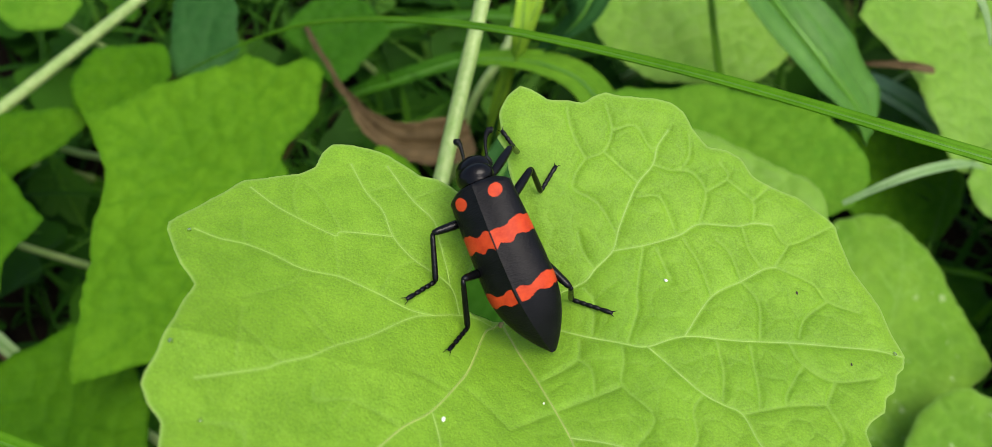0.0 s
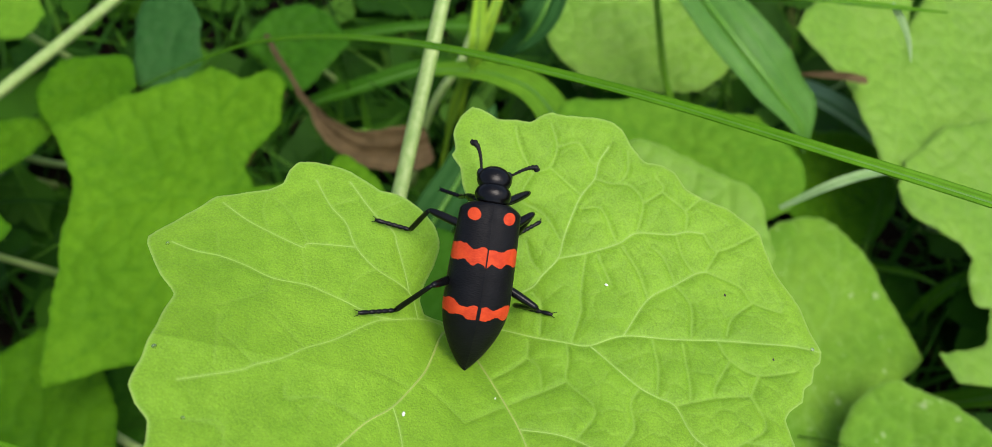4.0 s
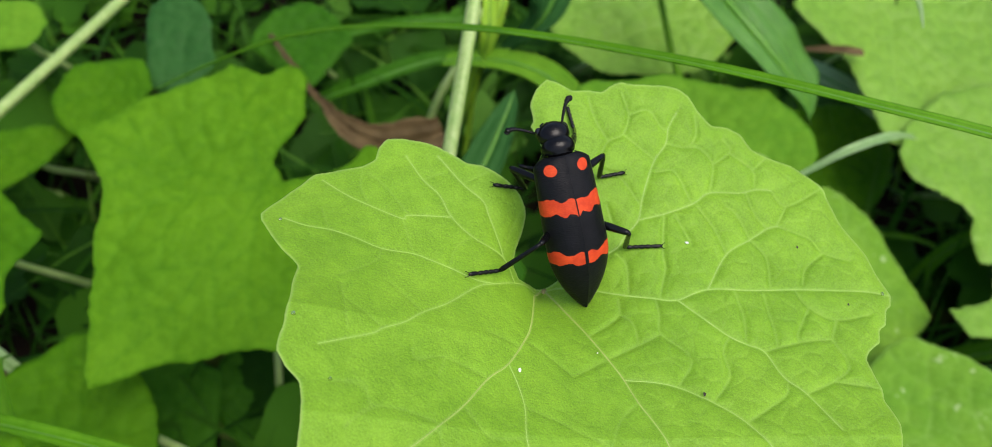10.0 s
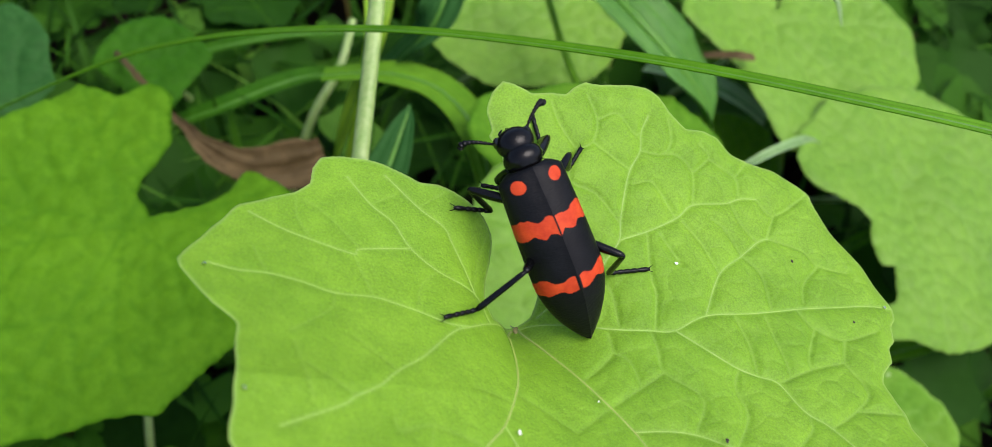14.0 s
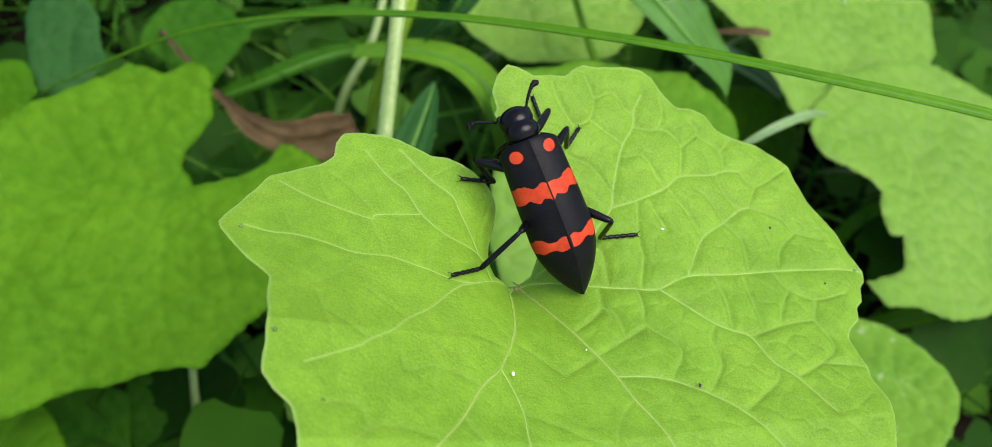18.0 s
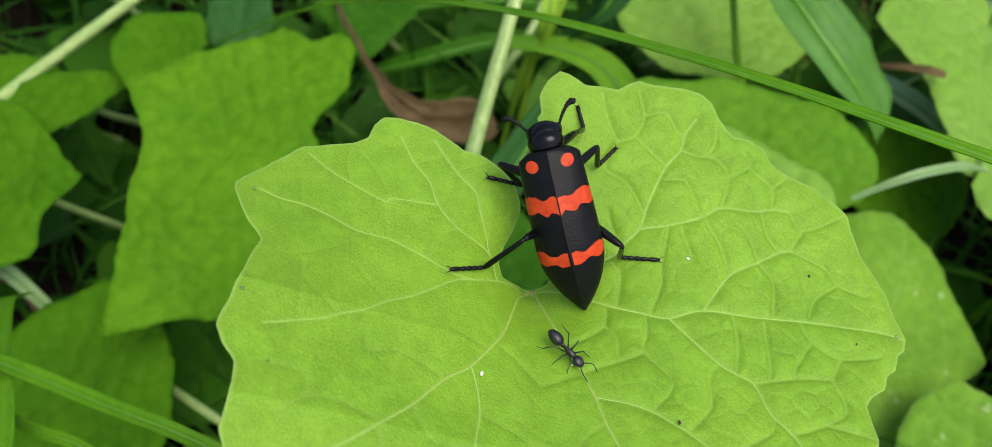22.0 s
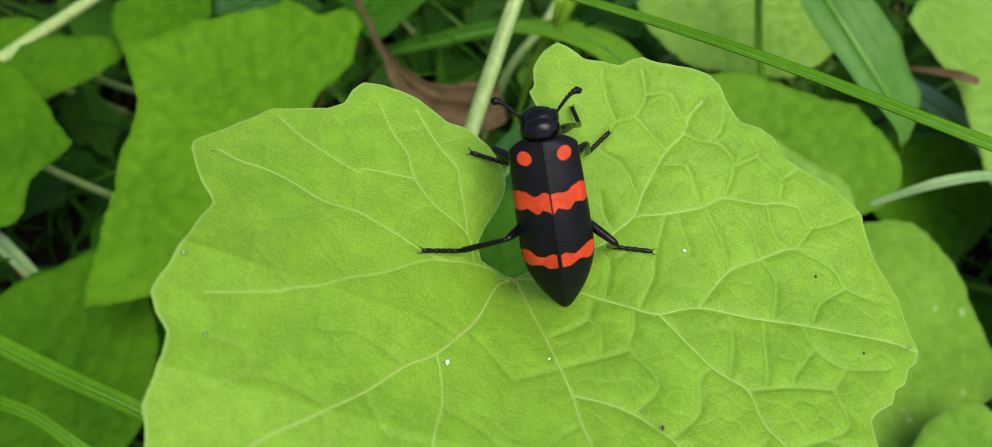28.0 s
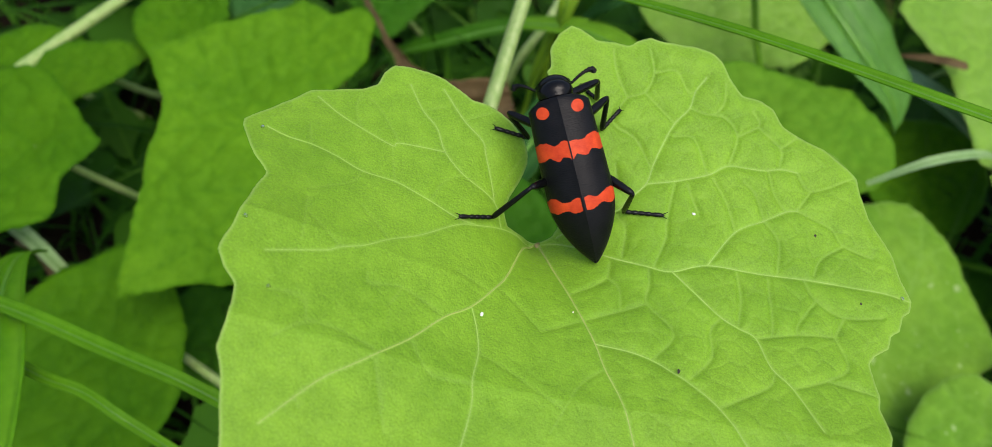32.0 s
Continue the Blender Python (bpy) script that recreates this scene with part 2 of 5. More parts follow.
STEM = plain_material("pale_stem", (0.2, 0.33, 0.07), (0.33, 0.44, 0.15), 120, 0.45, 0, 1500, 0.00008, stretch=(6, 6, 1))
VEIN_TAN = plain_material("leaf_vein_tan", (0.27, 0.40, 0.06), (0.36, 0.44, 0.10), 400, 0.5, 0, 2500, 0.00005)
HUB = plain_material("vein_hub", (0.14, 0.13, 0.035), (0.27, 0.24, 0.08), 900, 0.6, 0, 2500, 0.00008)
RIB = plain_material("grass_midrib", (0.05, 0.17, 0.004), (0.09, 0.24, 0.012), 300, 0.45, 0, 2500, 0.00005)
VEIN = plain_material("leaf_vein", (0.25, 0.45, 0.05), (0.33, 0.50, 0.10), 400, 0.5, 0, 2500, 0.00005)
DEAD = plain_material("dead_leaf", (0.055, 0.037, 0.012), (0.125, 0.088, 0.036), 130, 0.7, 0, 500, 0.0006, 0.2)
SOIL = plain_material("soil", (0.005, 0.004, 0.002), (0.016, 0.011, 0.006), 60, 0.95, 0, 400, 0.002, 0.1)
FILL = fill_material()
ELYTRA = elytra_material()
BLACK = plain_material("black_chitin", (0.0018, 0.0018, 0.0021), (0.004, 0.004, 0.0046), 900, 0.2, 0, 2600, 0.00005, 0.2)
EYE_MAT = plain_material("beetle_eye", (0.004, 0.004, 0.005), (0.01, 0.008, 0.008), 900, 0.12, 0, 6000, 0.00002, 0.6)
ANT = plain_material("ant_chitin", (0.005, 0.005, 0.006), (0.016, 0.016, 0.018), 1500, 0.35, 0, 6000, 0.00003, 0.5)
WATER = water_material()
SPECK = plain_material("pale_speck", (0.75, 0.75, 0.68), (0.85, 0.85, 0.8), 900, 0.6)
DARK_SPECK = plain_material("dark_speck", (0.02, 0.015, 0.01), (0.05, 0.035, 0.02), 900, 0.7)


# ---- mesh helpers ----
def mesh_of(name, verts, faces, material, smooth=True):
    me = bpy.data.meshes.new(name)
    me.from_pydata([tuple(map(float, v)) for v in verts], [], faces)
    if smooth:
        me.polygons.foreach_set("use_smooth", [True] * len(me.polygons))
    me.materials.append(material)
    me.update()
    return me


def part(name, me, parent, label="", at=None):
    ob = new(name, me)
    ob.parent = parent
    if at is not None:
        ob.matrix_basis = at
    if label:
        tagged(ob, label)
    return ob


def smooth_line(points, n, taut=0.0):
    """n points along a Catmull-Rom curve through the given ones; taut 1 is a plain polyline."""
    p = np.array(points, float)
    p = np.vstack([2 * p[0] - p[1], p, 2 * p[-1] - p[-2]])
    out = []
    for u in np.linspace(0, len(points) - 1, n):
        i = min(int(u), len(points) - 2)
        f = u - i
        a, b, c, d = p[i:i + 4]
        soft = 0.5 * (2 * b + (c - a) * f + (2 * a - 5 * b + 4 * c - d) * f**2 + (3 * b - a - 3 * c + d) * f**3)
        out.append((1 - taut) * soft + taut * (b + (c - b) * f))
    return np.array(out)


def even(line, n):
    """The same line in n points at even steps."""
    d = np.r_[0, np.cumsum(np.linalg.norm(np.diff(line, axis=0), axis=1))]
    return np.column_stack([np.interp(np.linspace(0, d[-1], n), d, line[:, k]) for k in range(line.shape[1])])


def frames_along(line):
    way = np.gradient(line, axis=0)
    way /= np.linalg.norm(way, axis=1)[:, None] + 1e-12
    side = np.cross(way, (0, 0, 1))
    bad = np.linalg.norm(side, axis=1) < 1e-3
    side[bad] = (1, 0, 0)
    side /= np.linalg.norm(side, axis=1)[:, None]
    return way, side, np.cross(side, way)


def tube(line, radii, sides=8, ridges=0.0):
    line = np.array(line, float)
    n = len(line)
    radii = np.interp(np.linspace(0, 1, n), np.linspace(0, 1, len(radii)), radii)
    _, side, up = frames_along(line)
    verts, faces = [], []
    for i in range(n):
        for k in range(sides):
            a = 2 * math.pi * k / sides
            r = radii[i] * (1 + ridges * math.cos(3 * a))
            verts.append(line[i] + r * (math.cos(a) * side[i] + math.sin(a) * up[i]))
    for i in range(n - 1):
        for k in range(sides):
            q = (k + 1) % sides
            faces.append((i * sides + k, i * sides + q, (i + 1) * sides + q, (i + 1) * sides + k))
    faces.append(tuple(range(sides))[::-1])
    faces.append(tuple((n - 1) * sides + k for k in range(sides)))
    return verts, faces


def add_vein(me, values):
    me.attributes.new("vein", "FLOAT", "POINT").data.foreach_set("value", np.asarray(values, np.float32))


def strip(line, widths, fold=0.25, thick=0.00025, roll=0.0, cols=7):
    """A grass blade along a line: folded at the midrib, with a thickness. Returns verts, faces and its pale-rib mask."""
    line = np.array(line, float)
    n = len(line)
    widths = np.interp(np.linspace(0, 1, n), np.linspace(0, 1, len(widths)), widths)
    _, side, up = frames_along(line)
    c, s = math.cos(roll), math.sin(roll)
    side, up = c * side + s * up, c * up - s * side
    verts, mask = [], []
    us = np.linspace(-1, 1, cols)
    for sign in (1, -1):
        for i in range(n):
            for u in us:
                h = fold * abs(u) * widths[i] / 2 - 0.04 * widths[i] * math.cos(u * 3 * math.pi)
                verts.append(line[i] + side[i] * u * widths[i] / 2 + up[i] * (h + sign * thick / 2))
                mask.append(0.55 if abs(u) < 0.02 else 0.12 * (1 + math.cos(u * 3 * math.pi)))
    faces = []
    for i in range(n - 1):
        for k in range(cols - 1):
            a = i * cols + k
            faces.append((a, a + 1, a + cols + 1, a + cols))
            b = n * cols + a
            faces.append((b, b + cols, b + cols + 1, b + 1))
        a, b = i * cols, n * cols + i * cols
        faces.append((a, a + cols, b + cols, b))
        a, b = a + cols - 1, b + cols - 1
        faces.append((a, b, b + cols, a + cols))
    return verts, faces, mask


def ball(rx, ry, rz, rings=10, sides=16, pinch=None, at=(0, 0, 0)):
    """An ellipsoid along y; pinch(v) scales its girth from back (-1) to front (1)."""
    verts, faces = [], []
    for i in range(rings + 1):
        v = -math.cos(math.pi * i / rings)
        g = math.sqrt(max(0.0, 1 - v * v)) * (pinch(v) if pinch else 1)
        g = max(g, 0.01)
        for k in range(sides):
            a = 2 * math.pi * k / sides
            verts.append((at[0] + rx * g * math.cos(a), at[1] + ry * v, at[2] + rz * g * math.sin(a)))
    for i in range(rings):
        for k in range(sides):
            q = (k + 1) % sides
            faces.append((i * sides + k, i * sides + q, (i + 1) * sides + q, (i + 1) * sides + k))
    faces.append(tuple(range(sides)))
    faces.append(tuple(rings * sides + k for k in range(sides))[::-1])
    return verts, faces


def joined(*pieces):
    verts, faces = [], []
    for v, f in pieces:
        o = len(verts)
        verts += list(v)
        faces += [tuple(i + o for i in q) for q in f]
    return verts, faces


def flip(faces):
    return [tuple(reversed(f)) for f in faces]


# ---- leaves ----
def polar(rows):
    return np.array([(r * math.cos(radians(a)), r * math.sin(radians(a))) for a, r in rows])


def dist_to_lines(p, lines, reach=9.0):
    """Distance of points p (n, 2) to polylines; farther than reach counts as far away."""
    best = np.full(len(p), 99.0)
    for line in lines:
        line = np.asarray(line, float)
        for k in range(0, len(line) - 1, 6):
            piece = line[k:k + 7]
            lo, hi = piece.min(0) - reach, piece.max(0) + reach
            ids = np.flatnonzero(((p > lo) & (p < hi)).all(1))
            if not len(ids):
                continue
            q = p[ids]
            near = best[ids]
            for a, b in zip(piece[:-1], piece[1:]):
                d = b - a
                u = np.clip(((q - a) @ d) / (d @ d + 1e-12), 0, 1)
                near = np.minimum(near, np.linalg.norm(q - (a + u[:, None] * d), axis=1))
            best[ids] = near
    return best


def inside(p, poly):
    x, y = p[:, 0], p[:, 1]
    hit = np.zeros(len(p), bool)
    for (x1, y1), (x2, y2) in zip(poly, np.roll(poly, -1, axis=0)):
        cross = ((y1 > y) != (y2 > y)) & (x < (x2 - x1) * (y - y1) / (y2 - y1 + 1e-15) + x1)
        hit ^= cross
    return hit


def hex_grid(lo, hi, step):
    ys = np.arange(lo[1], hi[1], step * 0.866)
    rows = [np.column_stack([np.arange(lo[0] + (i % 2) * step / 2, hi[0], step), np.full(len(np.arange(lo[0] + (i % 2) * step / 2, hi[0], step)), y)]) for i, y in enumerate(ys)]
    return np.vstack(rows)


def leaf_blade(name, rim, veins, height, material, step=0.6, cell=4.5, swell=0.35, teeth=0.25, seed=0, thick=0.25, net=0.4, thin=0.32, calm=None, minor=()):
    """A leaf blade in millimetres, in its own plane: rim is its closed outline, veins its main veins. Areoles swell between
    the veins; height(x, y) is its large form. Top and underside are real surfaces."""
    from mathutils.geometry import delaunay_2d_cdt
    rng = np.random.default_rng(seed)
    rim = np.asarray(rim, float)
    count = max(40, int(np.linalg.norm(np.diff(np.vstack([rim, rim[:1]]), axis=0), axis=1).sum() / step))
    line = even(smooth_line(np.vstack([rim, rim[:1]]), 4 * count, 0.8 if len(rim) > 15 else 0.1), count + 1)[:-1]
    tang = np.roll(line, -1, axis=0) - np.roll(line, 1, axis=0)
    tang /= np.linalg.norm(tang, axis=1)[:, None] + 1e-9
    run = np.arange(count) * step
    wob = teeth * (np.sin(run * 1.15 + 2 * np.sin(run * 0.23)) * 0.5 + np.sin(run * 0.41 + 1.3) * 0.7 + rng.normal(0, 0.18, count))
    line = line + np.column_stack([tang[:, 1], -tang[:, 0]]) * wob[:, None]
    lo, hi = line.min(0), line.max(0)
    grid = hex_grid(lo, hi, step)
    grid = grid[inside(grid, line)]
    grid = grid[dist_to_lines(grid, [np.vstack([line, line[:1]])[::2]]) > step * 0.55]
    if len(minor):
        # a row of vertices along every vein keeps the lines thin and crisp
        on = np.vstack([even(smooth_line(np.asarray(v, float), 6 * len(v)), max(3, int(np.linalg.norm(np.diff(np.asarray(v, float), axis=0), axis=1).sum() / 0.3))) for v in list(veins) + list(minor)])
        on = on[inside(on, line)]
        on = on[dist_to_lines(on, [np.vstack([line, line[:1]])[::2]]) > 0.3]
        seen, keep = set(), []
        for q in on:
            spot = (round(q[0] / 0.22), round(q[1] / 0.22))
            if spot not in seen:
                seen.add(spot)
                keep.append(q)
        grid = grid[dist_to_lines(grid, [smooth_line(np.asarray(v, float), 4 * len(v)) for v in list(veins) + list(minor)]) > 0.15]
        grid = np.vstack([grid, keep])
    pts = np.vstack([line, grid])
    verts2, _, faces, *_ = delaunay_2d_cdt([Vector(p) for p in pts], [(i, (i + 1) % count) for i in range(count)], [list(range(count))], 1, 1e-6)
    p = np.array([tuple(v) for v in verts2])
    # seeds of the areoles: pairs on both sides of each vein, then scattered ones between them
    seeds = []
    for v in veins:
        v = np.asarray(v, float)
        ln = smooth_line(v, max(3, int(np.linalg.norm(np.diff(v, axis=0), axis=1).sum() / (cell * 0.85)) + 1))
        tg = np.gradient(ln, axis=0)
        tg /= np.linalg.norm(tg, axis=1)[:, None] + 1e-9
        nn = np.column_stack([-tg[:, 1], tg[:, 0]])
        for q, d, w in zip(ln, nn, tg):
            q = q + w * rng.normal(0, cell * 0.16)
            seeds += [q + d * cell * 0.45, q - d * cell * 0.45]
    kept = []
    for q in seeds:
        if all(np.hypot(*(q - k)) > cell * 0.5 for k in kept):
            kept.append(q)
    tries = rng.uniform(lo - cell, hi + cell, (int((hi - lo + 2 * cell).prod() / cell**2 * 14), 2))
    for q in tries:
        if np.min(np.hypot(*(np.array(kept) - q).T)) > cell * 0.78 if kept else True:
            kept.append(q)
    kept = np.array(kept)
    warp = p + 0.16 * cell * np.column_stack([np.sin(p[:, 1] * 1.3 / cell * 3 + 1), np.sin(p[:, 0] * 1.2 / cell * 3)])* 0.6
    gap = np.empty(len(p))
    for i in range(0, len(p), 20000):
        d = np.sqrt(((warp[i:i + 20000, None] - kept[None]) ** 2).sum(-1))
        d.partition(1, axis=1)
        gap[i:i + 20000] = d[:, 1] - d[:, 0]
    lines = [smooth_line(np.asarray(v, float), 3 * len(v)) for v in veins]
    vd = dist_to_lines(p, lines) if lines else np.full(len(p), 99.0)
    md = dist_to_lines(p, [smooth_line(np.asarray(v, float), 3 * len(v)) for v in minor]) if len(minor) else None
    ed = dist_to_lines(p, [np.vstack([line, line[:1]])[::2]])
    tame = np.clip(ed / 2.0, 0, 1)
    if md is not None:
        # the traced net of side veins shapes the large areoles, the scattered seeds only the fine ones
        near = np.minimum(vd, md)
        puff = 0.34 * (1 - np.exp(-((near / 0.36) ** 2))) + 0.18 * (1 - np.exp(-((near / 1.7) ** 2))) + 0.19 * (1 - np.exp(-gap / (0.15 * cell))) * np.clip(near / 1.2, 0, 1)
    else:
        puff = 1 - np.exp(-gap / (0.18 * cell))
    z = height(p[:, 0], p[:, 1]) + swell * tame * (calm(p[:, 0], p[:, 1]) if calm else 1) * puff * (1 - 0.4 * np.exp(-((vd / 0.9) ** 2)))
    faint = np.clip(calm(p[:, 0], p[:, 1]), 0.5, 1) if calm else 1
    mask = np.maximum(net * faint * np.exp(-((gap / thin) ** 2)), 0.5 * np.exp(-((vd / thin) ** 2)))
    if md is not None:
        mask = np.maximum(mask, 0.24 * faint * np.exp(-((md / 0.11) ** 2)))
    mask = np.maximum(mask, 0.75 * np.exp(-((ed / 0.22) ** 2)))
    n = len(p)
    top = np.column_stack([p, z]) * MM
    under = np.column_stack([p, z - thick * np.clip(ed / 0.5, 0.15, 1)]) * MM
    faces = [tuple(f) for f in faces]
    rim_ids = list(range(count))
    verts = np.vstack([top, under])
    f2 = flip(faces)
    all_faces = faces + [tuple(i + n for i in f) for f in f2]
    for i in range(count):
        a, b = rim_ids[i], rim_ids[(i + 1) % count]
        all_faces.append((a, a + n, b + n, b))
    me = mesh_of(name, verts, all_faces, material)
    add_vein(me, np.concatenate([mask, mask]))
    return me


def leaf_pose(x, y, z, sx, sy):
    """The frame of a leaf whose middle is at x, y, z (mm) and whose plane rises by sx along x and sy along y."""
    n = Vector((-sx, -sy, 1)).normalized()
    e1 = Vector((1, 0, sx)).normalized()
    e2 = n.cross(e1)
    return Matrix(((e1.x, e2.x, n.x, x * MM), (e1.y, e2.y, n.y, y * MM), (e1.z, e2.z, n.z, z * MM), (0, 0, 0, 1)))


# ---- ground ----
def ground():
    n, half = 60, 0.45
    xs = np.concatenate([[-40, -8, -2, -0.9], np.linspace(-half, half, n), [0.9, 2, 8, 40]])
    verts = []
    for y in xs:
        for x in xs:
            near = abs(x) < 1 and abs(y) < 1
            h = 0.006 * noise.noise((x * 30, y * 30, 0)) + 0.003 * noise.noise((x * 90, y * 90, 3)) if near else 0
            verts.append((x, y + 0.15, h - 0.004))
    m = len(xs)
    faces = [(i * m + k, i * m + k + 1, (i + 1) * m + k + 1, (i + 1) * m + k) for i in range(m - 1) for k in range(m - 1)]
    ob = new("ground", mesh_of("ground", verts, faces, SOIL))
    tagged(ob, "near-black soil under dense low weeds", "ground", kind="structure")


ground()

# ---- the large leaf on which the beetle sits ----
MAIN = leaf_pose(0.87, 57.98, 175.85, -0.2194, 0.1229)
C = (2.3, -0.9)


def main_height(x, y):
    """The blade's large form: a funnel at the stalk, the left lobe tilted, a shallow trough across."""
    r = np.sqrt((np.where(x < 1.2, 1.7, 1.0) * (x - 1.2)) ** 2 + (y + 0.6) ** 2 + 1.2)
    left = np.clip(np.sqrt(x * x + 30) - x, 0, 100) / 2 - 0.6
    form = -2.53 + 0.087 * np.clip(x, -45, 60) + 0.00615 * np.clip(y, -26, 40) ** 2 + 0.205 * left - 0.014 * left * np.clip(y, -13, 18)
    return form - 11.16 * np.exp(-r / 7.0)


def main_leaf():
    # outline, in mm from the hub of the veins: both sides of the sinus, the right side, the part below, the left lobe
    sinus = [(2.2, -0.5), (3.6, 0.1), (4.3, 2.2), (4.2, 5), (3.8, 7.8), (3.0, 10.3), (1.7, 13.8), (0.5, 16.5), (0.0, 18.6), (-1.2, 20.2), (-0.8, 21.0), (-1.2, 23.2), (-0.4, 25.4)]
    right = [(1.0, 26.9), (2.6, 26.6), (4.9, 25.5), (7.3, 25.7), (9.3, 25.5), (10.6, 26.3), (12.2, 27.0), (14.5, 26.7), (17.9, 26.9), (20.9, 26.6), (22.5, 25.5), (23.7, 23.5), (25.9, 21.2),
             (28.4, 20.9), (30.4, 20.0), (32.0, 17.9), (34.2, 16.7), (37.7, 15.5), (40.3, 13.9), (42.7, 12.1), (43.2, 10.0), (44.4, 6.5), (45.9, 4.0), (47.2, 1.7), (48.3, -1.8), (49.4, -4.8),
             (49.0, -6.4), (47.8, -7.3), (47.1, -9.4), (45.7, -10.3), (45.1, -12.2), (43.0, -13.6), (42.2, -14.8), (42.5, -17.1), (42.7, -19.2), (42.2, -21.0), (42.8, -24.5)]
    low = polar([(-40, 52), (-47, 50), (-58, 54), (-66, 51), (-78, 55), (-90, 53), (-101, 55), (-110, 52), (-122, 53), (-128, 50)])
    left = [(-32.0, -34.2), (-32.6, -31.7), (-33.3, -29.8), (-33.0, -27.4), (-33.0, -25.0), (-33.3, -22.6), (-34.8, -21.0), (-35.8, -19.2), (-35.1, -16.0), (-34.4, -12.4), (-34.1, -10.0), (-33.5, -6.6),
            (-35.4, -4.0), (-37.7, 0.8), (-37.8, 2.1), (-35.4, 5.4), (-32.4, 9.1), (-31.1, 10.5), (-28.1, 11.4), (-25.0, 12.4), (-23.2, 13.8), (-22.6, 16.0), (-21.5, 17.5), (-19.4, 17.7), (-17.0, 17.2),
            (-14.4, 16.4), (-12.4, 15.2), (-10.5, 14.2), (-8.1, 13.9), (-6.4, 13.3), (-4.8, 12.2), (-2.7, 10.3), (-1.9, 8.7), (-1.8, 7.5), (-2.3, 5.5), (-3.4, 2.5), (-4.1, -0.2), (-3.4, -1.9), (-1.5, -1.5), (0.8, -0.4)]
    rim = np.vstack([sinus, right, low, left])[::-1]
    tan = [
        [C, (3.3, -6.1), (4.9, -10.4), (6.6, -14.4), (7.9, -17.6), (8.9, -20.9), (10.9, -25.8), (14, -37), (17, -48)],
        [(1.7, -0.8), (-0.5, -3.3), (-3.1, -9.8), (-4.6, -12.4), (-7.7, -16.5), (-10.9, -19.1), (-14.4, -23.0), (-17.7, -25.9), (-20.4, -28.1), (-23.2, -30.4), (-28, -36)],
    ]
    strong = [
        [C, (4.2, -1.2), (10.1, -3.9), (14.8, -5.1), (17.8, -5.5), (22.3, -4.0), (28.9, -4.2), (35.6, -4.0), (40.8, -4.1), (45.7, -4.2), (49.0, -4.8)],
        [(17.8, -5.5), (20.7, -8.4), (23.6, -11.2), (25.8, -12.5), (27.9, -13.6), (29.4, -17.4), (31.7, -19.9), (34.5, -25)],
        [(4.2, -0.2), (6.8, 1.3), (10.7, 2.9), (12.1, 4.6), (14.1, 6.9), (14.8, 9.8), (15.8, 12.9), (17.0, 15.8), (18.8, 18.3), (19.3, 20.7), (20.6, 22.9)],
    ]
    middling = [
        [(22.3, -4.0), (26.0, 1.4), (29.9, 3.7), (32.8, 5.5), (34.4, 5.9)],
        [(14.1, 6.9), (18.2, 7.8), (22.3, 9.3), (24.8, 10.9), (29.5, 11.0), (32.0, 11.6), (34.3, 11.5)],
        [(7.9, -17.6), (12.0, -18.0), (14.8, -18.8), (17.2, -20.1), (18.7, -21.0), (22.1, -23.9), (27, -31)],
        [(-7.7, -16.5), (-6.9, -19.2), (-6.5, -22.4), (-7.0, -26.0), (-6.9, -30), (-9, -42)],
    ]
    pale = [
        [(1.7, -0.8), (-4.3, -3.0), (-7.6, -4.3), (-10.4, -5.4), (-15.0, -9.0), (-18.5, -11.1), (-21.0, -13.1), (-23.7, -14.4), (-25.0, -15.3), (-28.6, -16.7), (-31.2, -17.7)],
        [(-7.6, -4.3), (-10.5, -4.4), (-14.2, -3.2), (-16.7, -2.4), (-18.9, -1.8), (-23.0, -1.6), (-26.3, -0.3), (-29.5, 0.6), (-32.3, 0.8), (-35.1, 1.7)],
        [(-4.3, -3.0), (-5.7, 0.3), (-10.3, 2.4), (-13.1, 5.1), (-14.6, 8.5), (-16.8, 10.9), (-18.9, 14.7)],
        [(-5.7, 0.3), (-6.4, 2.8), (-7.7, 6.5), (-8.4, 8.4), (-11.2, 10.7), (-14.5, 14.9)],
        [(-13.1, 5.1), (-19.0, 4.6), (-19.9, 3.9), (-24.1, 5.6), (-27.2, 7.2), (-30.2, 9.5)],
    ]
    # the finer net: right edge, right rear, right of the midrib, lower left, left lobe
    net_edge = [[(27.9, -13.6), (33.3, -12.2), (38.2, -11.7)], [(35.0, -4.3), (36.3, -6.8), (39.6, -8.7), (44.9, -7.9)], [(33.3, -12.2), (33.6, -10.7), (36.3, -6.8)], [(38.2, -11.7), (39.8, -8.8)],
                [(34.4, 5.9), (39.0, 4.0), (40.6, 1.8), (44.5, 0.6)], [(40.6, 1.8), (37.4, -0.7), (36.3, -3.2)], [(15.6, -4.9), (17.0, -0.6), (17.0, 1.7), (17.8, 7.5)], [(22.8, 8.8), (24.8, 5.4), (26.0, 1.4)],
                [(34.3, 11.5), (36.3, 9.1), (42.2, 12.0)], [(36.3, 9.1), (34.3, 6.0)], [(19.5, 7.2), (21.2, 3.1)], [(26.9, 9.0), (28.6, 7.4), (29.9, 3.7)], [(30.4, 10.9), (31.2, 7.8), (32.8, 5.5)], [(29.9, 3.7), (31.8, 0.8), (31.4, -3.9)]]
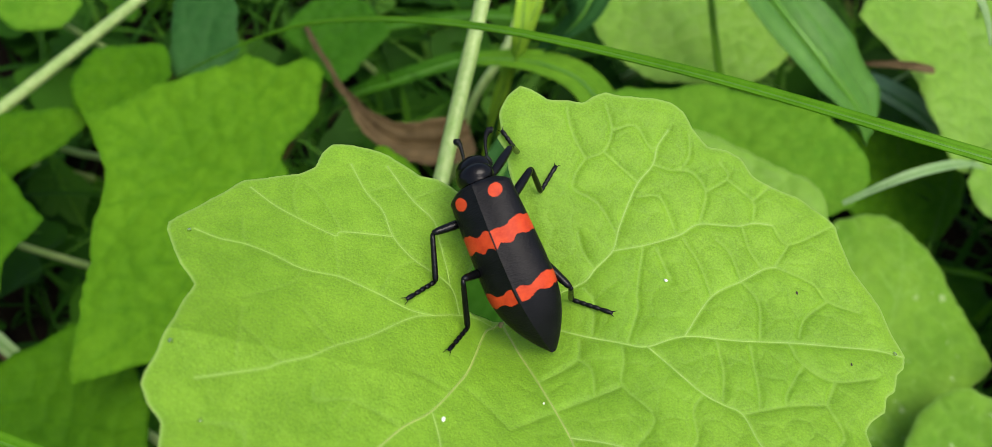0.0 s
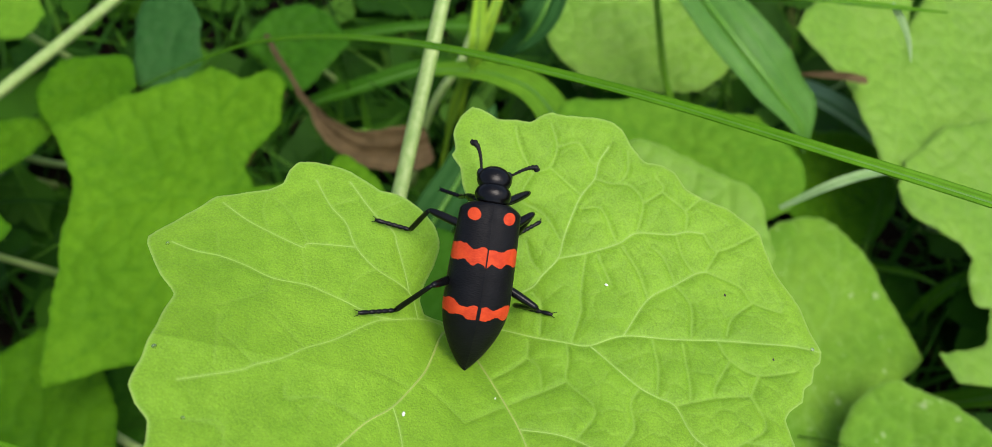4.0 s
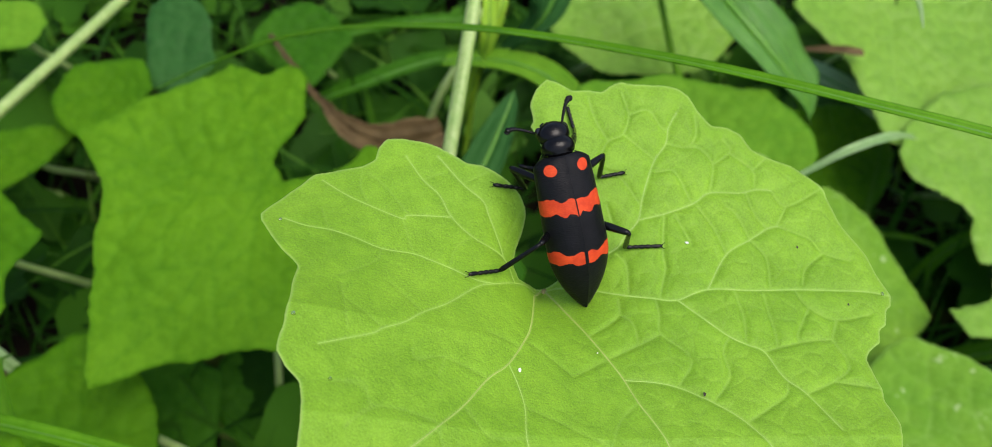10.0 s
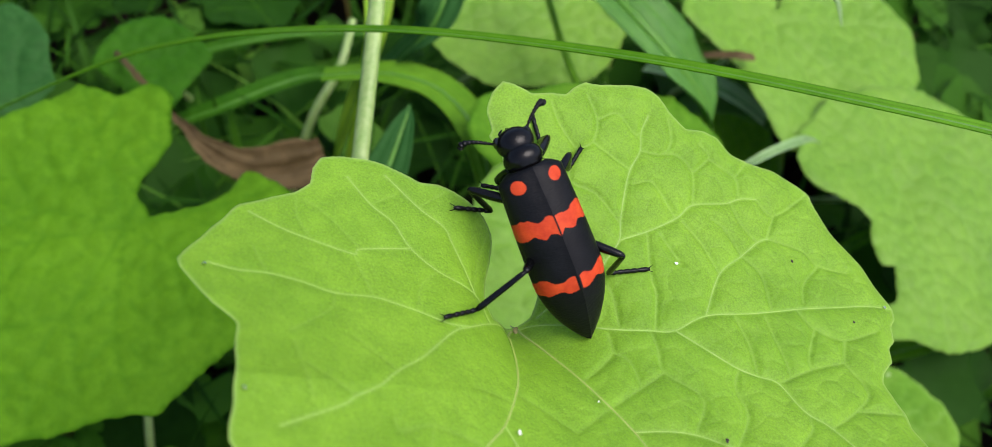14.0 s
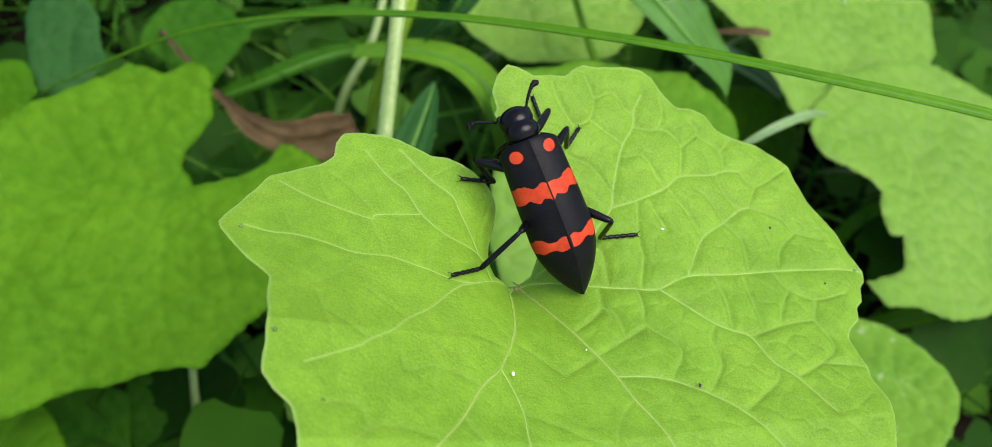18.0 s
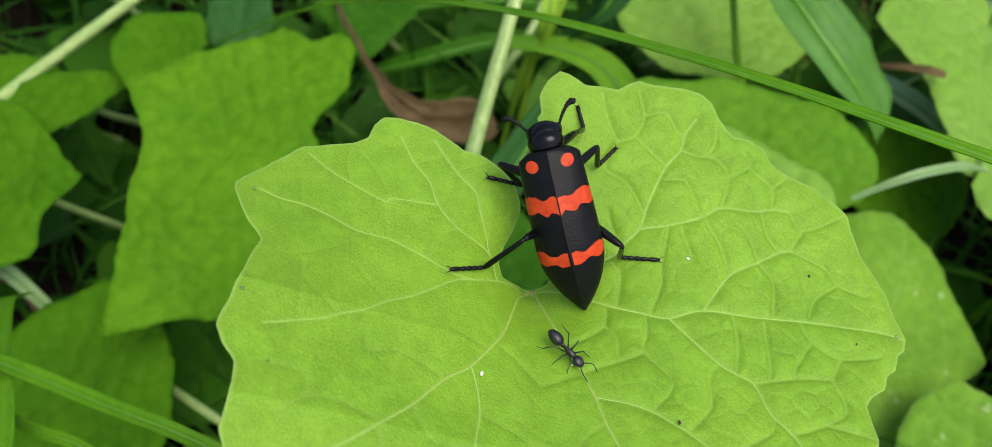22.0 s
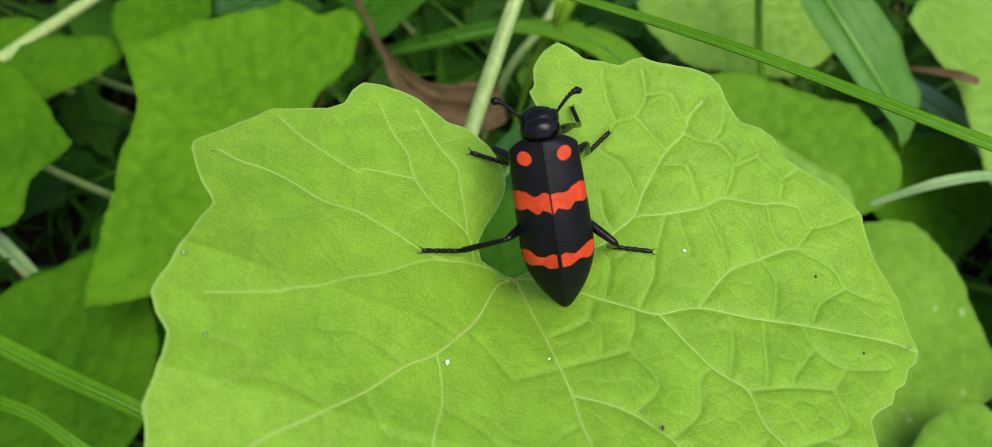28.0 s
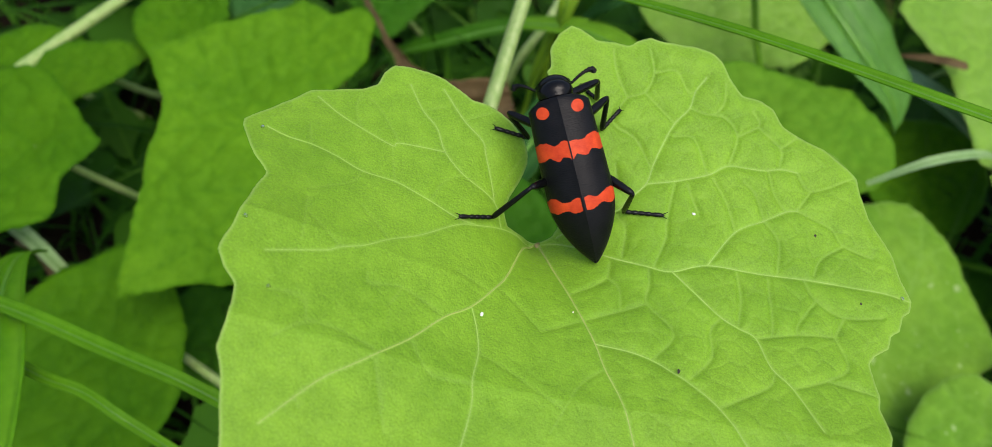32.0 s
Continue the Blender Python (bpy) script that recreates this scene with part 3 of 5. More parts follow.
    net_rear = [[(12.4, 19.5), (17.0, 15.8)], [(9.0, 16.5), (10.2, 18.4), (12.4, 19.5), (13.3, 22.3), (12.3, 25.4)], [(13.3, 22.3), (16.3, 23.1), (18.3, 20.5), (19.3, 20.7)], [(10.2, 18.4), (8.2, 21.6), (7.3, 24.5)],
                [(9.0, 16.5), (8.9, 14.5), (12.0, 12.9), (14.5, 9.2)], [(18.8, 18.3), (21.8, 17.8), (23.4, 19.6), (23.4, 22.5)], [(21.8, 17.8), (24.0, 17.6), (25.7, 15.2), (24.8, 10.9)], [(25.7, 15.2), (28.6, 17.4), (27.5, 19.2)],
                [(28.6, 17.0), (31.8, 14.5), (31.8, 12.1)], [(17.2, 14.0), (19.9, 14.0), (21.9, 9.5)], [(9.8, 9.2), (10.6, 6.7), (12.1, 4.6)], [(11.7, -3.9), (12.0, 0.3), (11.0, 2.1)], [(31.8, 14.5), (34.2, 16.7)]]
    net_low = [[(14.9, -5.1), (14.9, -7.8), (14.5, -10.7), (17.6, -14.5), (14.9, -18.5)], [(14.5, -10.7), (11.4, -12.2), (6.6, -14.4)], [(5.4, -10.4), (8.3, -8.6), (9.8, -7.2), (10.2, -4.7)], [(9.8, -7.2), (11.2, -8.8), (11.2, -12.1)],
               [(18.7, -21.0), (22.0, -17.2), (22.2, -13.5), (23.6, -11.4)], [(22.1, -23.9), (28.4, -20.3), (29.7, -18.2)], [(31.7, -19.9), (36.1, -18.1), (39.3, -15.8), (38.2, -11.7)], [(36.1, -18.1), (42.7, -19.2)],
               [(30.1, -4.8), (30.3, -10.3), (30.0, -12.8)], [(26.1, -4.6), (26.4, -8.5), (25.8, -12.0)], [(6.6, -14.4), (1.3, -17.1)], [(8.9, -20.9), (5.7, -23.8), (2.5, -30)]]
    net_left = [[(-6.5, -22.4), (-2.9, -23.5), (3.5, -26.9)], [(-14.4, -23.0), (-11.8, -26.6), (-7.1, -26.4)], [(-17.7, -25.9), (-17.6, -28.1), (-15.8, -34)], [(-17.7, -25.9), (-22.2, -24.5), (-25.4, -24.8), (-28.5, -27.1)],
                [(-25.4, -24.8), (-26.7, -22.2), (-30.2, -22.0)], [(-10.9, -19.1), (-16.2, -17.0), (-19.8, -17.9), (-20.3, -16.4)], [(-4.6, -12.4), (-1.7, -14.2), (1.3, -17.1)], [(-10.0, -12.2), (-5.6, -13.5)],
                [(-23.7, -14.4), (-27.8, -10.9)], [(-28.4, -8.3), (-27.9, -15.2)], [(-18.5, -11.1), (-22.3, -7.0)]]
    net_lobe = [[(-19.9, 3.9), (-18.9, -1.7)], [(-19.0, 4.6), (-21.9, 9.2), (-24.0, 11.4)], [(-5.7, 1.2), (-4.2, 5.0), (-2.3, 8.7)], [(-29.5, 0.6), (-30.4, 4.5)], [(-23.0, -1.6), (-24.0, -3.9), (-28.4, -6.9)],
                [(-10.3, 2.4), (-12.8, 0.4), (-14.2, -3.2)], [(-11.2, 10.7), (-7.7, 12.9)], [(-16.8, 10.9), (-13.9, 12.2)], [(-24.1, 5.6), (-25.2, 8.9), (-24.9, 11.7)],
                [(-18.4, -25.4), (-22.2, -24.6), (-25.7, -24.7), (-28.4, -27.2)], [(-25.7, -24.7), (-26.4, -21.8), (-30.0, -22.1)], [(-11.3, -18.5), (-16.2, -17.1), (-20.0, -17.6)], [(-16.2, -17.1), (-17.3, -19.6)],
                [(-18.2, -26.4), (-17.0, -29.3), (-16.3, -31.6)], [(-14.5, -23.3), (-13.1, -25.5), (-11.3, -26.9), (-6.9, -26.5)], [(-18.2, -26.4), (-22.2, -29.6), (-25.0, -32.0), (-24.6, -33.5)]]
    leaf = new("leaf")
    leaf.matrix_world = MAIN
    tagged(leaf, "large bright green lobed leaf with a pale vein network", "leaf", group="broad weed leaves")
    blade = leaf_blade("blade", rim, tan + strong + middling + pale, main_height, LEAF, step=0.25, cell=3.0, swell=0.8, teeth=0.09, seed=3, thick=0.3, net=0.1, thin=0.14,
                       calm=lambda x, y: 0.3 + 0.75 / (1 + np.exp(-(x - 2 + 0.3 * y) / 5)), minor=net_edge + net_rear + net_low + net_left + net_lobe)
    part("blade", blade, leaf)
    for kind, big in ((tan, 0.14), (strong, 0.095), (middling, 0.048), (pale, 0.032)):
        for v in kind:
            ln = smooth_line(np.array(v), 8 * len(v))
            z = main_height(ln[:, 0], ln[:, 1]) + 0.03
            verts, faces = tube(np.column_stack([ln, z]) * MM, [big * MM, 0.6 * big * MM, 0.03 * MM], 6)
            part("vein", mesh_of("vein", verts, faces, VEIN_TAN if kind is tan else VEIN), leaf)
    hub = ball(0.62 * MM, 0.5 * MM, 0.16 * MM, 8, 12, None, (C[0] * MM, C[1] * MM, (float(main_height(np.array(C[0]), np.array(C[1]))) - 0.05) * MM))
    part("vein_hub", mesh_of("vein_hub", *hub, HUB), leaf, "pale brownish knot where the veins meet")
    stalk = smooth_line([(1.9, -1.9, -11.6), (1.2, -3, -22), (-4, -10, -50), (-9, -12, -95), (-10, -6, -160)], 30) * MM
    verts, faces = tube(stalk, [0.55 * MM, 1.1 * MM, 1.3 * MM], 10)
    part("petiole", mesh_of("petiole", verts, faces, STEM), leaf, "pale green leaf stalk")
    return leaf


main_leaf()


# ---- the other leaves ----
def side_leaf(place, slope, rim, material, label, cup=0.1, seed=1, step=1.1, sinus=None, cell=6.5, root=None, swell=1.0, rays=None):
    """A broad lobed leaf: rim as angle and radius in mm from its vein centre."""
    rng = np.random.default_rng(seed)
    outline = polar(rim)
    veins = []
    for a, r in rays or [row for row in rim if row[1] > 0.8 * max(q[1] for q in rim)][::2]:
        tip = 0.92 * r * np.array([math.cos(radians(a)), math.sin(radians(a))])
        sidew = np.array([-tip[1], tip[0]]) * rng.uniform(-0.08, 0.08)
        veins.append([(0, 0), tip * 0.35 + sidew * 0.7, tip * 0.7 + sidew, tip])
        for f in (0.4, 0.65):
            for s in (-1, 1):
                b = tip * f + sidew
                d = Matrix.Rotation(s * 0.75, 2) @ Vector(tip)
                veins.append([b, b + np.array(d) * 0.14, b + np.array(d) * 0.26])
    top = max(q[1] for q in rim)

    def height(x, y):
        r = np.hypot(x, y)
        return cup * r * r / top - 0.05 * top * np.exp(-r / (0.18 * top)) + 0.02 * top * np.sin(x * 0.16 + seed) * np.sin(y * 0.13 + 2 * seed)

    leaf = new("leaf")
    leaf.matrix_world = leaf_pose(*place, *slope)
    tagged(leaf, label, "leaf", group="broad weed leaves")
    blade = leaf_blade("blade", outline if sinus is None else outline, veins, height, material, step=step, cell=cell, swell=swell, teeth=0.35, seed=seed, net=0.3, thin=0.4)
    part("blade", blade, leaf)
    z0 = -0.05 * top - 0.4
    foot = root or (rng.uniform(-15, 15), rng.uniform(5, 25), -place[2])
    ln = smooth_line([(0, 0, z0), (foot[0] * 0.2, foot[1] * 0.2, z0 + foot[2] * 0.25), (foot[0] * 0.7, foot[1] * 0.7, foot[2] * 0.7), foot], 16) * MM
    verts, faces = tube(ln, [0.9 * MM, 1.2 * MM], 8)
    part("petiole", mesh_of("petiole", verts, faces, STEM), leaf, "pale green leaf stalk")
    return leaf


side_leaf((-54, 137, 92), (0.0, 0.3), [(20, 5), (10, 14), (14, 22), (20, 28), (8, 34), (-4, 38), (-18, 38), (-30, 40), (-42, 37), (-60, 36), (-68, 36), (-84, 42), (-92, 41), (-109, 45), (-120, 50), (-129, 62), (-146, 48), (-155, 44), (-163, 42), (-169, 40), (176, 38), (167, 43), (159, 48.5), (154, 44), (148, 41), (138, 38), (122, 33.5), (112, 33.5),
          (103, 35), (90, 31), (78, 34), (68, 31), (60, 21), (64, 13), (70, 7)], LEAF_BACK, "broad green lobed leaf with dark vein lines, below the large leaf", 0.02, 5, root=(-6, -64, -77),
          rays=[(-129, 60), (158, 48), (102, 36), (-170, 44), (-92, 40), (-42, 37), (8, 32), (72, 30)])
side_leaf((135, 200, 80), (-0.1, 0.25), [(72, 36), (100, 32), (130, 30), (153, 28), (166, 32), (178, 34), (192, 29), (203, 26), (219, 26), (232, 30), (240, 34), (255, 46), (275, 50), (300, 55), (336, 50), (355, 48), (30, 40), (60, 38), (65, 5)],
          LEAF_BRIGHT, "broad light green lobed leaf among the weeds", 0.05, 7)
side_leaf((158, 143, 66), (-0.1, 0.25), [(23, 40), (60, 36), (90, 33), (120, 34), (150, 36), (166, 37), (180, 33), (198, 21), (212, 20), (222, 26), (232, 31), (240, 29), (242, 40), (233, 47), (229, 50), (238, 54), (250, 50), (262, 52), (284, 51), (320, 48), (350, 44)],
          LEAF_BRIGHT, "broad light green leaf with a bitten lobe", 0.05, 9)
side_leaf((100, 116, 51), (-0.1, 0.3), [(21, 24), (51, 27), (77, 33), (94, 35), (119, 33), (150, 34), (190, 34), (230, 36), (258, 36), (273, 38), (300, 30), (328, 24), (339, 25), (352, 28)],
          LEAF_SPOT, "speckled green leaf below the large leaf's edge", 0.06, 11)
side_leaf((115, 84, 56), (0.1, 0.3), [(2, 19), (29, 15), (72, 13), (99, 16), (137, 17), (166, 18), (200, 22), (240, 28), (280, 30), (320, 28), (345, 24)],
          LEAF_SPOT, "small speckled green leaf beside a larger one", 0.08, 13, cell=5.5)
side_leaf((58, 149, 94), (0.0, 0.3), [(20, 22), (69, 12), (110, 15), (140, 20), (159, 32), (180, 34), (220, 28), (265, 24), (295, 27), (312, 28), (324, 31), (340, 32), (352, 30)],
          LEAF_MID, "green leaf low among the weeds", 0.05, 15)
side_leaf((52, 212, 64), (0.0, 0.3), [(9, 46), (43, 30), (75, 26), (114, 28), (161, 24), (203, 16), (250, 13), (291, 14), (325, 25), (343, 33)],
          LEAF_BRIGHT, "green leaf deep in the weeds", 0.05, 17)
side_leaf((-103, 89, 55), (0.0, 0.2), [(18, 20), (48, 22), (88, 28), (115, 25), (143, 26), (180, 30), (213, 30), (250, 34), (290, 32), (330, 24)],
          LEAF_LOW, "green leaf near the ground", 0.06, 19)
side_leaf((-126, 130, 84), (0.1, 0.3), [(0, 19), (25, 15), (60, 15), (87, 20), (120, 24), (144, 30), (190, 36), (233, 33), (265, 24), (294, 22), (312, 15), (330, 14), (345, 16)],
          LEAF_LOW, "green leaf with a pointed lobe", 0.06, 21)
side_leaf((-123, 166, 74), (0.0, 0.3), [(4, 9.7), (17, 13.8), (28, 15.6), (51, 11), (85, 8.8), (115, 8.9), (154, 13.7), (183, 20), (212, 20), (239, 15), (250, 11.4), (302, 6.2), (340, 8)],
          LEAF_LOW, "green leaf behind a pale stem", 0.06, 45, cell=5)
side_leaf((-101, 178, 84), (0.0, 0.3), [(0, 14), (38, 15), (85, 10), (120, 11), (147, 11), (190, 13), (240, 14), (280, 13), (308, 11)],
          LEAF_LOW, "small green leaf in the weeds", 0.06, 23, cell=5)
side_leaf((-80, 193, 84), (0.0, 0.4), [(20, 8), (54, 13), (90, 18), (119, 17), (150, 12), (186, 10), (232, 14), (264, 12), (327, 10)],
          LEAF_BLUE, "small bluish green leaf", 0.06, 25, cell=5)
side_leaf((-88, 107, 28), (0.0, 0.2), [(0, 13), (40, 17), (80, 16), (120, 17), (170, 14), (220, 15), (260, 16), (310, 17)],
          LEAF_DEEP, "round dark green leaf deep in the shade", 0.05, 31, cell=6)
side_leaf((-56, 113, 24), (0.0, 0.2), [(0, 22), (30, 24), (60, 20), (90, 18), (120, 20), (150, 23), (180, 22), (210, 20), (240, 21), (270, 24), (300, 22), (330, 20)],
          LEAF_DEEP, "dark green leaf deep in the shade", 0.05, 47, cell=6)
side_leaf((-140, 222, 70), (0.0, 0.3), [(0, 13), (40, 12), (80, 9), (130, 10), (180, 14), (220, 11), (270, 9), (320, 11)],
          LEAF_MID, "small bright green oval leaf", 0.05, 33, cell=5)
side_leaf((-50, 222, 58), (0.0, 0.3), [(0, 16), (40, 14), (90, 15), (140, 15), (180, 17), (220, 13), (270, 18), (310, 13)],
          LEAF_DEEP, "dark green leaf deep in the weeds", 0.05, 35, cell=6)
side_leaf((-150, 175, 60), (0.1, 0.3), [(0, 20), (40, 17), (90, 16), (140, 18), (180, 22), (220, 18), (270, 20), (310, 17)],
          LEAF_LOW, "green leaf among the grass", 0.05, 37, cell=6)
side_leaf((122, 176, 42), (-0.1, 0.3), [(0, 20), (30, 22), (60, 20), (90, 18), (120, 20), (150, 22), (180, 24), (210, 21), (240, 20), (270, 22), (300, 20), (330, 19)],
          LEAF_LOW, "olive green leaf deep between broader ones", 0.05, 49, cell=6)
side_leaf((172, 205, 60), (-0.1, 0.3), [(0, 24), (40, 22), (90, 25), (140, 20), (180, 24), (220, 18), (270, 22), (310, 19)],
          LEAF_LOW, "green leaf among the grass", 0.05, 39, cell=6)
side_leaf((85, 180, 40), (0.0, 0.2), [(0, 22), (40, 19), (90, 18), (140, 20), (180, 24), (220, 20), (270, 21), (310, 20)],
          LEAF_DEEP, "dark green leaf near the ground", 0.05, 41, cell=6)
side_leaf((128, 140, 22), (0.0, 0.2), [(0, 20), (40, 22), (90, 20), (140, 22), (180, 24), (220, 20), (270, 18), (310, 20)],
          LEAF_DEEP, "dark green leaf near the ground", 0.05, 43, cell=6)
side_leaf((46, 114, 94), (0.05, 0.3), [(0, 28), (30, 30), (60, 27), (90, 30), (120, 29), (138, 31), (155, 30), (180, 30), (210, 32), (240, 30), (270, 27), (300, 29), (330, 27)],
          LEAF_BRIGHT, "green leaf under the notch of the large leaf", 0.05, 27)
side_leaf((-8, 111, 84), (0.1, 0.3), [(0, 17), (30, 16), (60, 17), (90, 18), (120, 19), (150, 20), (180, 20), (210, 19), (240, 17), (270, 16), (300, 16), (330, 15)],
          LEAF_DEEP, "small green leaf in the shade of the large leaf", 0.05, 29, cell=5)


# ---- stems and long grass blades ----
def stem(name, points, radii, material, label, category="stem", ridges=0.0):
    ln = smooth_line(np.array(points, float), 8 * len(points)) * MM
    verts, faces = tube(ln, [r * MM for r in radii], 12, ridges)
    ob = new(name, mesh_of(name, verts, faces, material))
    return tagged(ob, label, category)


stem("plant_stem", [(16, 235, 205), (6, 175, 168), (-2, 140, 149), (-10, 109, 131), (-18, 78, 108), (-30, 60, 60), (-36, 62, 0)], [1.35, 1.5, 1.55, 1.6], STEM, "pale ribbed green plant stem rising past the leaf", ridges=0.06)
stem("plant_stem", [(-162, 126, 70), (-150, 150, 75.6), (-115, 220, 68.5), (-80, 290, 61.4), (-60, 330, 57)], [1.8, 1.6], STEM, "pale green plant stem leaning across the weeds", ridges=0.05)
stem("plant_stem", [(60, 220, 92), (58, 176, 90), (62, 155, 88), (68, 134, 82), (74, 120, 40), (75, 118, 0)], [1.0, 1.0], LEAF_MID, "thin green plant stem")


stem("plant_stem", [(8, 226, 66), (2, 212, 60), (-8, 204, 45), (-16, 200, 10)], [1.2, 1.4], STEM, "pale green weed stem behind the leaf")
stem("plant_stem", [(-112, 112, 30), (-91, 97, 40), (-81, 90, 45), (-70, 84, 44)], [1.1, 1.2], STEM, "pale green leaf stalk near the ground")


def blade_of_grass(points, widths, label, fold=0.25, roll=0.0, material=GRASS):
    ln = smooth_line(np.array(points, float), 10 * len(points)) * MM
    verts, faces, mask = strip(ln, [w * MM for w in widths], fold, 0.00025, roll, 13)
    me = mesh_of("blade", verts, faces, material)
    add_vein(me, mask)
    grass = tagged(new("grass_blade"), label, "grass blade")
    part("blade", me, grass)
    rib = ln + np.array([0, 0, 0.00002])
    part("midrib", mesh_of("midrib", *tube(rib, [w * 0.05 * MM + 0.00006 for w in widths], 6), RIB), grass)
    return grass


blade_of_grass([(-110, 196, 55), (-75, 174, 94), (-42, 150, 129), (-9, 121, 157), (24, 95, 173), (57, 75, 179), (90, 63, 177), (130, 58, 170), (180, 55, 150)], [0.5, 1.2, 1.6, 1.9, 2.2, 2.4, 2.4], "long green grass blade arching over the leaves")
blade_of_grass([(-125, 76, 112), (-90, 62, 127), (-67, 53.5, 130), (-52, 49, 128), (-30, 42, 118)], [2.8, 2.9, 2.7, 2.4], "folded pale green grass blade", 0.5)
blade_of_grass([(-110, 66, 112), (-85, 54, 118), (-75, 51, 118), (-66, 47, 115), (-45, 40, 100)], [2.2, 2.2, 2.0], "green grass blade beside a folded one", 0.4)
blade_of_grass([(-104, 92, 96), (-100, 80, 112), (-92, 62, 124), (-86, 45, 128), (-84, 20, 122), (-90, -10, 90)], [1, 7, 12, 14, 14], "broad green grass blade", 0.15)
blade_of_grass([(30, 200, 112), (23, 187, 100), (15, 188, 85), (6, 192, 68), (0, 196, 40)], [9, 12, 10, 5], "broad glossy dark green grass blade", 0.3, material=LEAF_BLUE)
blade_of_grass([(60, 205, 108), (71, 178, 107), (81, 167, 100), (92, 162, 88), (96, 160, 80)], [13, 18, 21, 19, 5], "broad lance-shaped green leaf with a pale midrib", 0.25, material=LEAF_LANCE)
blade_of_grass([(78, 127, 97), (90, 129, 104), (103, 134, 102), (117, 143, 90)], [1.2, 2.4, 2.6, 2.0], "pale dry grass blade", 0.3, material=PALE_GRASS)
blade_of_grass([(102, 210, 54), (110, 202, 58), (117, 193, 61), (124, 187, 60), (132, 181, 56)], [7, 9, 9, 7], "pale green broad grass blade", 0.2, material=LEAF_PALE)
blade_of_grass([(40, 146, 148), (70, 141, 150), (86, 138.5, 150), (101, 139, 148)], [1.6, 2.0, 1.6, 0.2], "narrow green grass blade ending in a point", 0.4)
blade_of_grass([(89, 140.5, 149), (91, 138, 147), (93, 135, 144), (94, 132, 141)], [1.4, 2.0, 1.2, 0.2], "small pale dried grass shred", 0.5, material=PALE_GRASS)
blade_of_grass([(125, 160, 22), (132, 152, 30), (141, 145, 36), (154, 142, 30)], [1.5, 2, 1.5], "thin grass blade near the ground", 0.3)
blade_of_grass([(138, 132, 10), (143, 138, 22), (150, 141, 36), (160, 143, 42)], [4, 5, 4], "green grass blade near the ground", 0.3)
blade_of_grass([(132, 110, 18), (141, 106, 30), (148, 103, 40), (160, 102, 46)], [5, 7, 6], "green grass blade near the ground", 0.3)
blade_of_grass([(-150, 129, 52), (-137, 120, 62), (-127, 114, 60), (-118, 109, 46)], [4, 4.5, 4, 3], "grey-green folded grass blade near the ground", 0.4, material=PALE_GRASS)
blade_of_grass([(10.5, 157.5, 100), (8, 152.5, 97.5), (1, 141, 90), (-9, 128, 80), (-24, 112, 55)], [0.3, 4.5, 9.5, 12, 12, 9], "bluish green lance-shaped leaf pointing upward", 0.2, material=LEAF_BLUE)
blade_of_grass([(8, 205, 100), (7, 190, 98), (6, 184, 92), (3, 184, 70), (0, 186, 30)], [3, 4.5, 4, 3], "bright green upright grass blade", 0.3, material=LEAF_YELLOW)
blade_of_grass([(14, 200, 102), (10, 191, 96), (6, 186, 86), (-1, 183, 62), (-6, 184, 20)], [2, 4, 5, 4], "bright green upright grass blade", 0.3, material=LEAF_YELLOW)
blade_of_grass([(-66, 212, 25), (-50, 213, 38), (-33, 213, 46), (-9, 219, 50), (10, 226, 44)], [4, 6, 7, 5], "green grass blade deep in the weeds", 0.25, material=LEAF_DEEP)
blade_of_grass([(-82, 236, 20), (-60, 239, 36), (-40, 240, 43), (-10, 243, 46), (20, 248, 40)], [3, 5, 5, 4], "green grass blade deep in the weeds", 0.25, material=LEAF_DEEP)


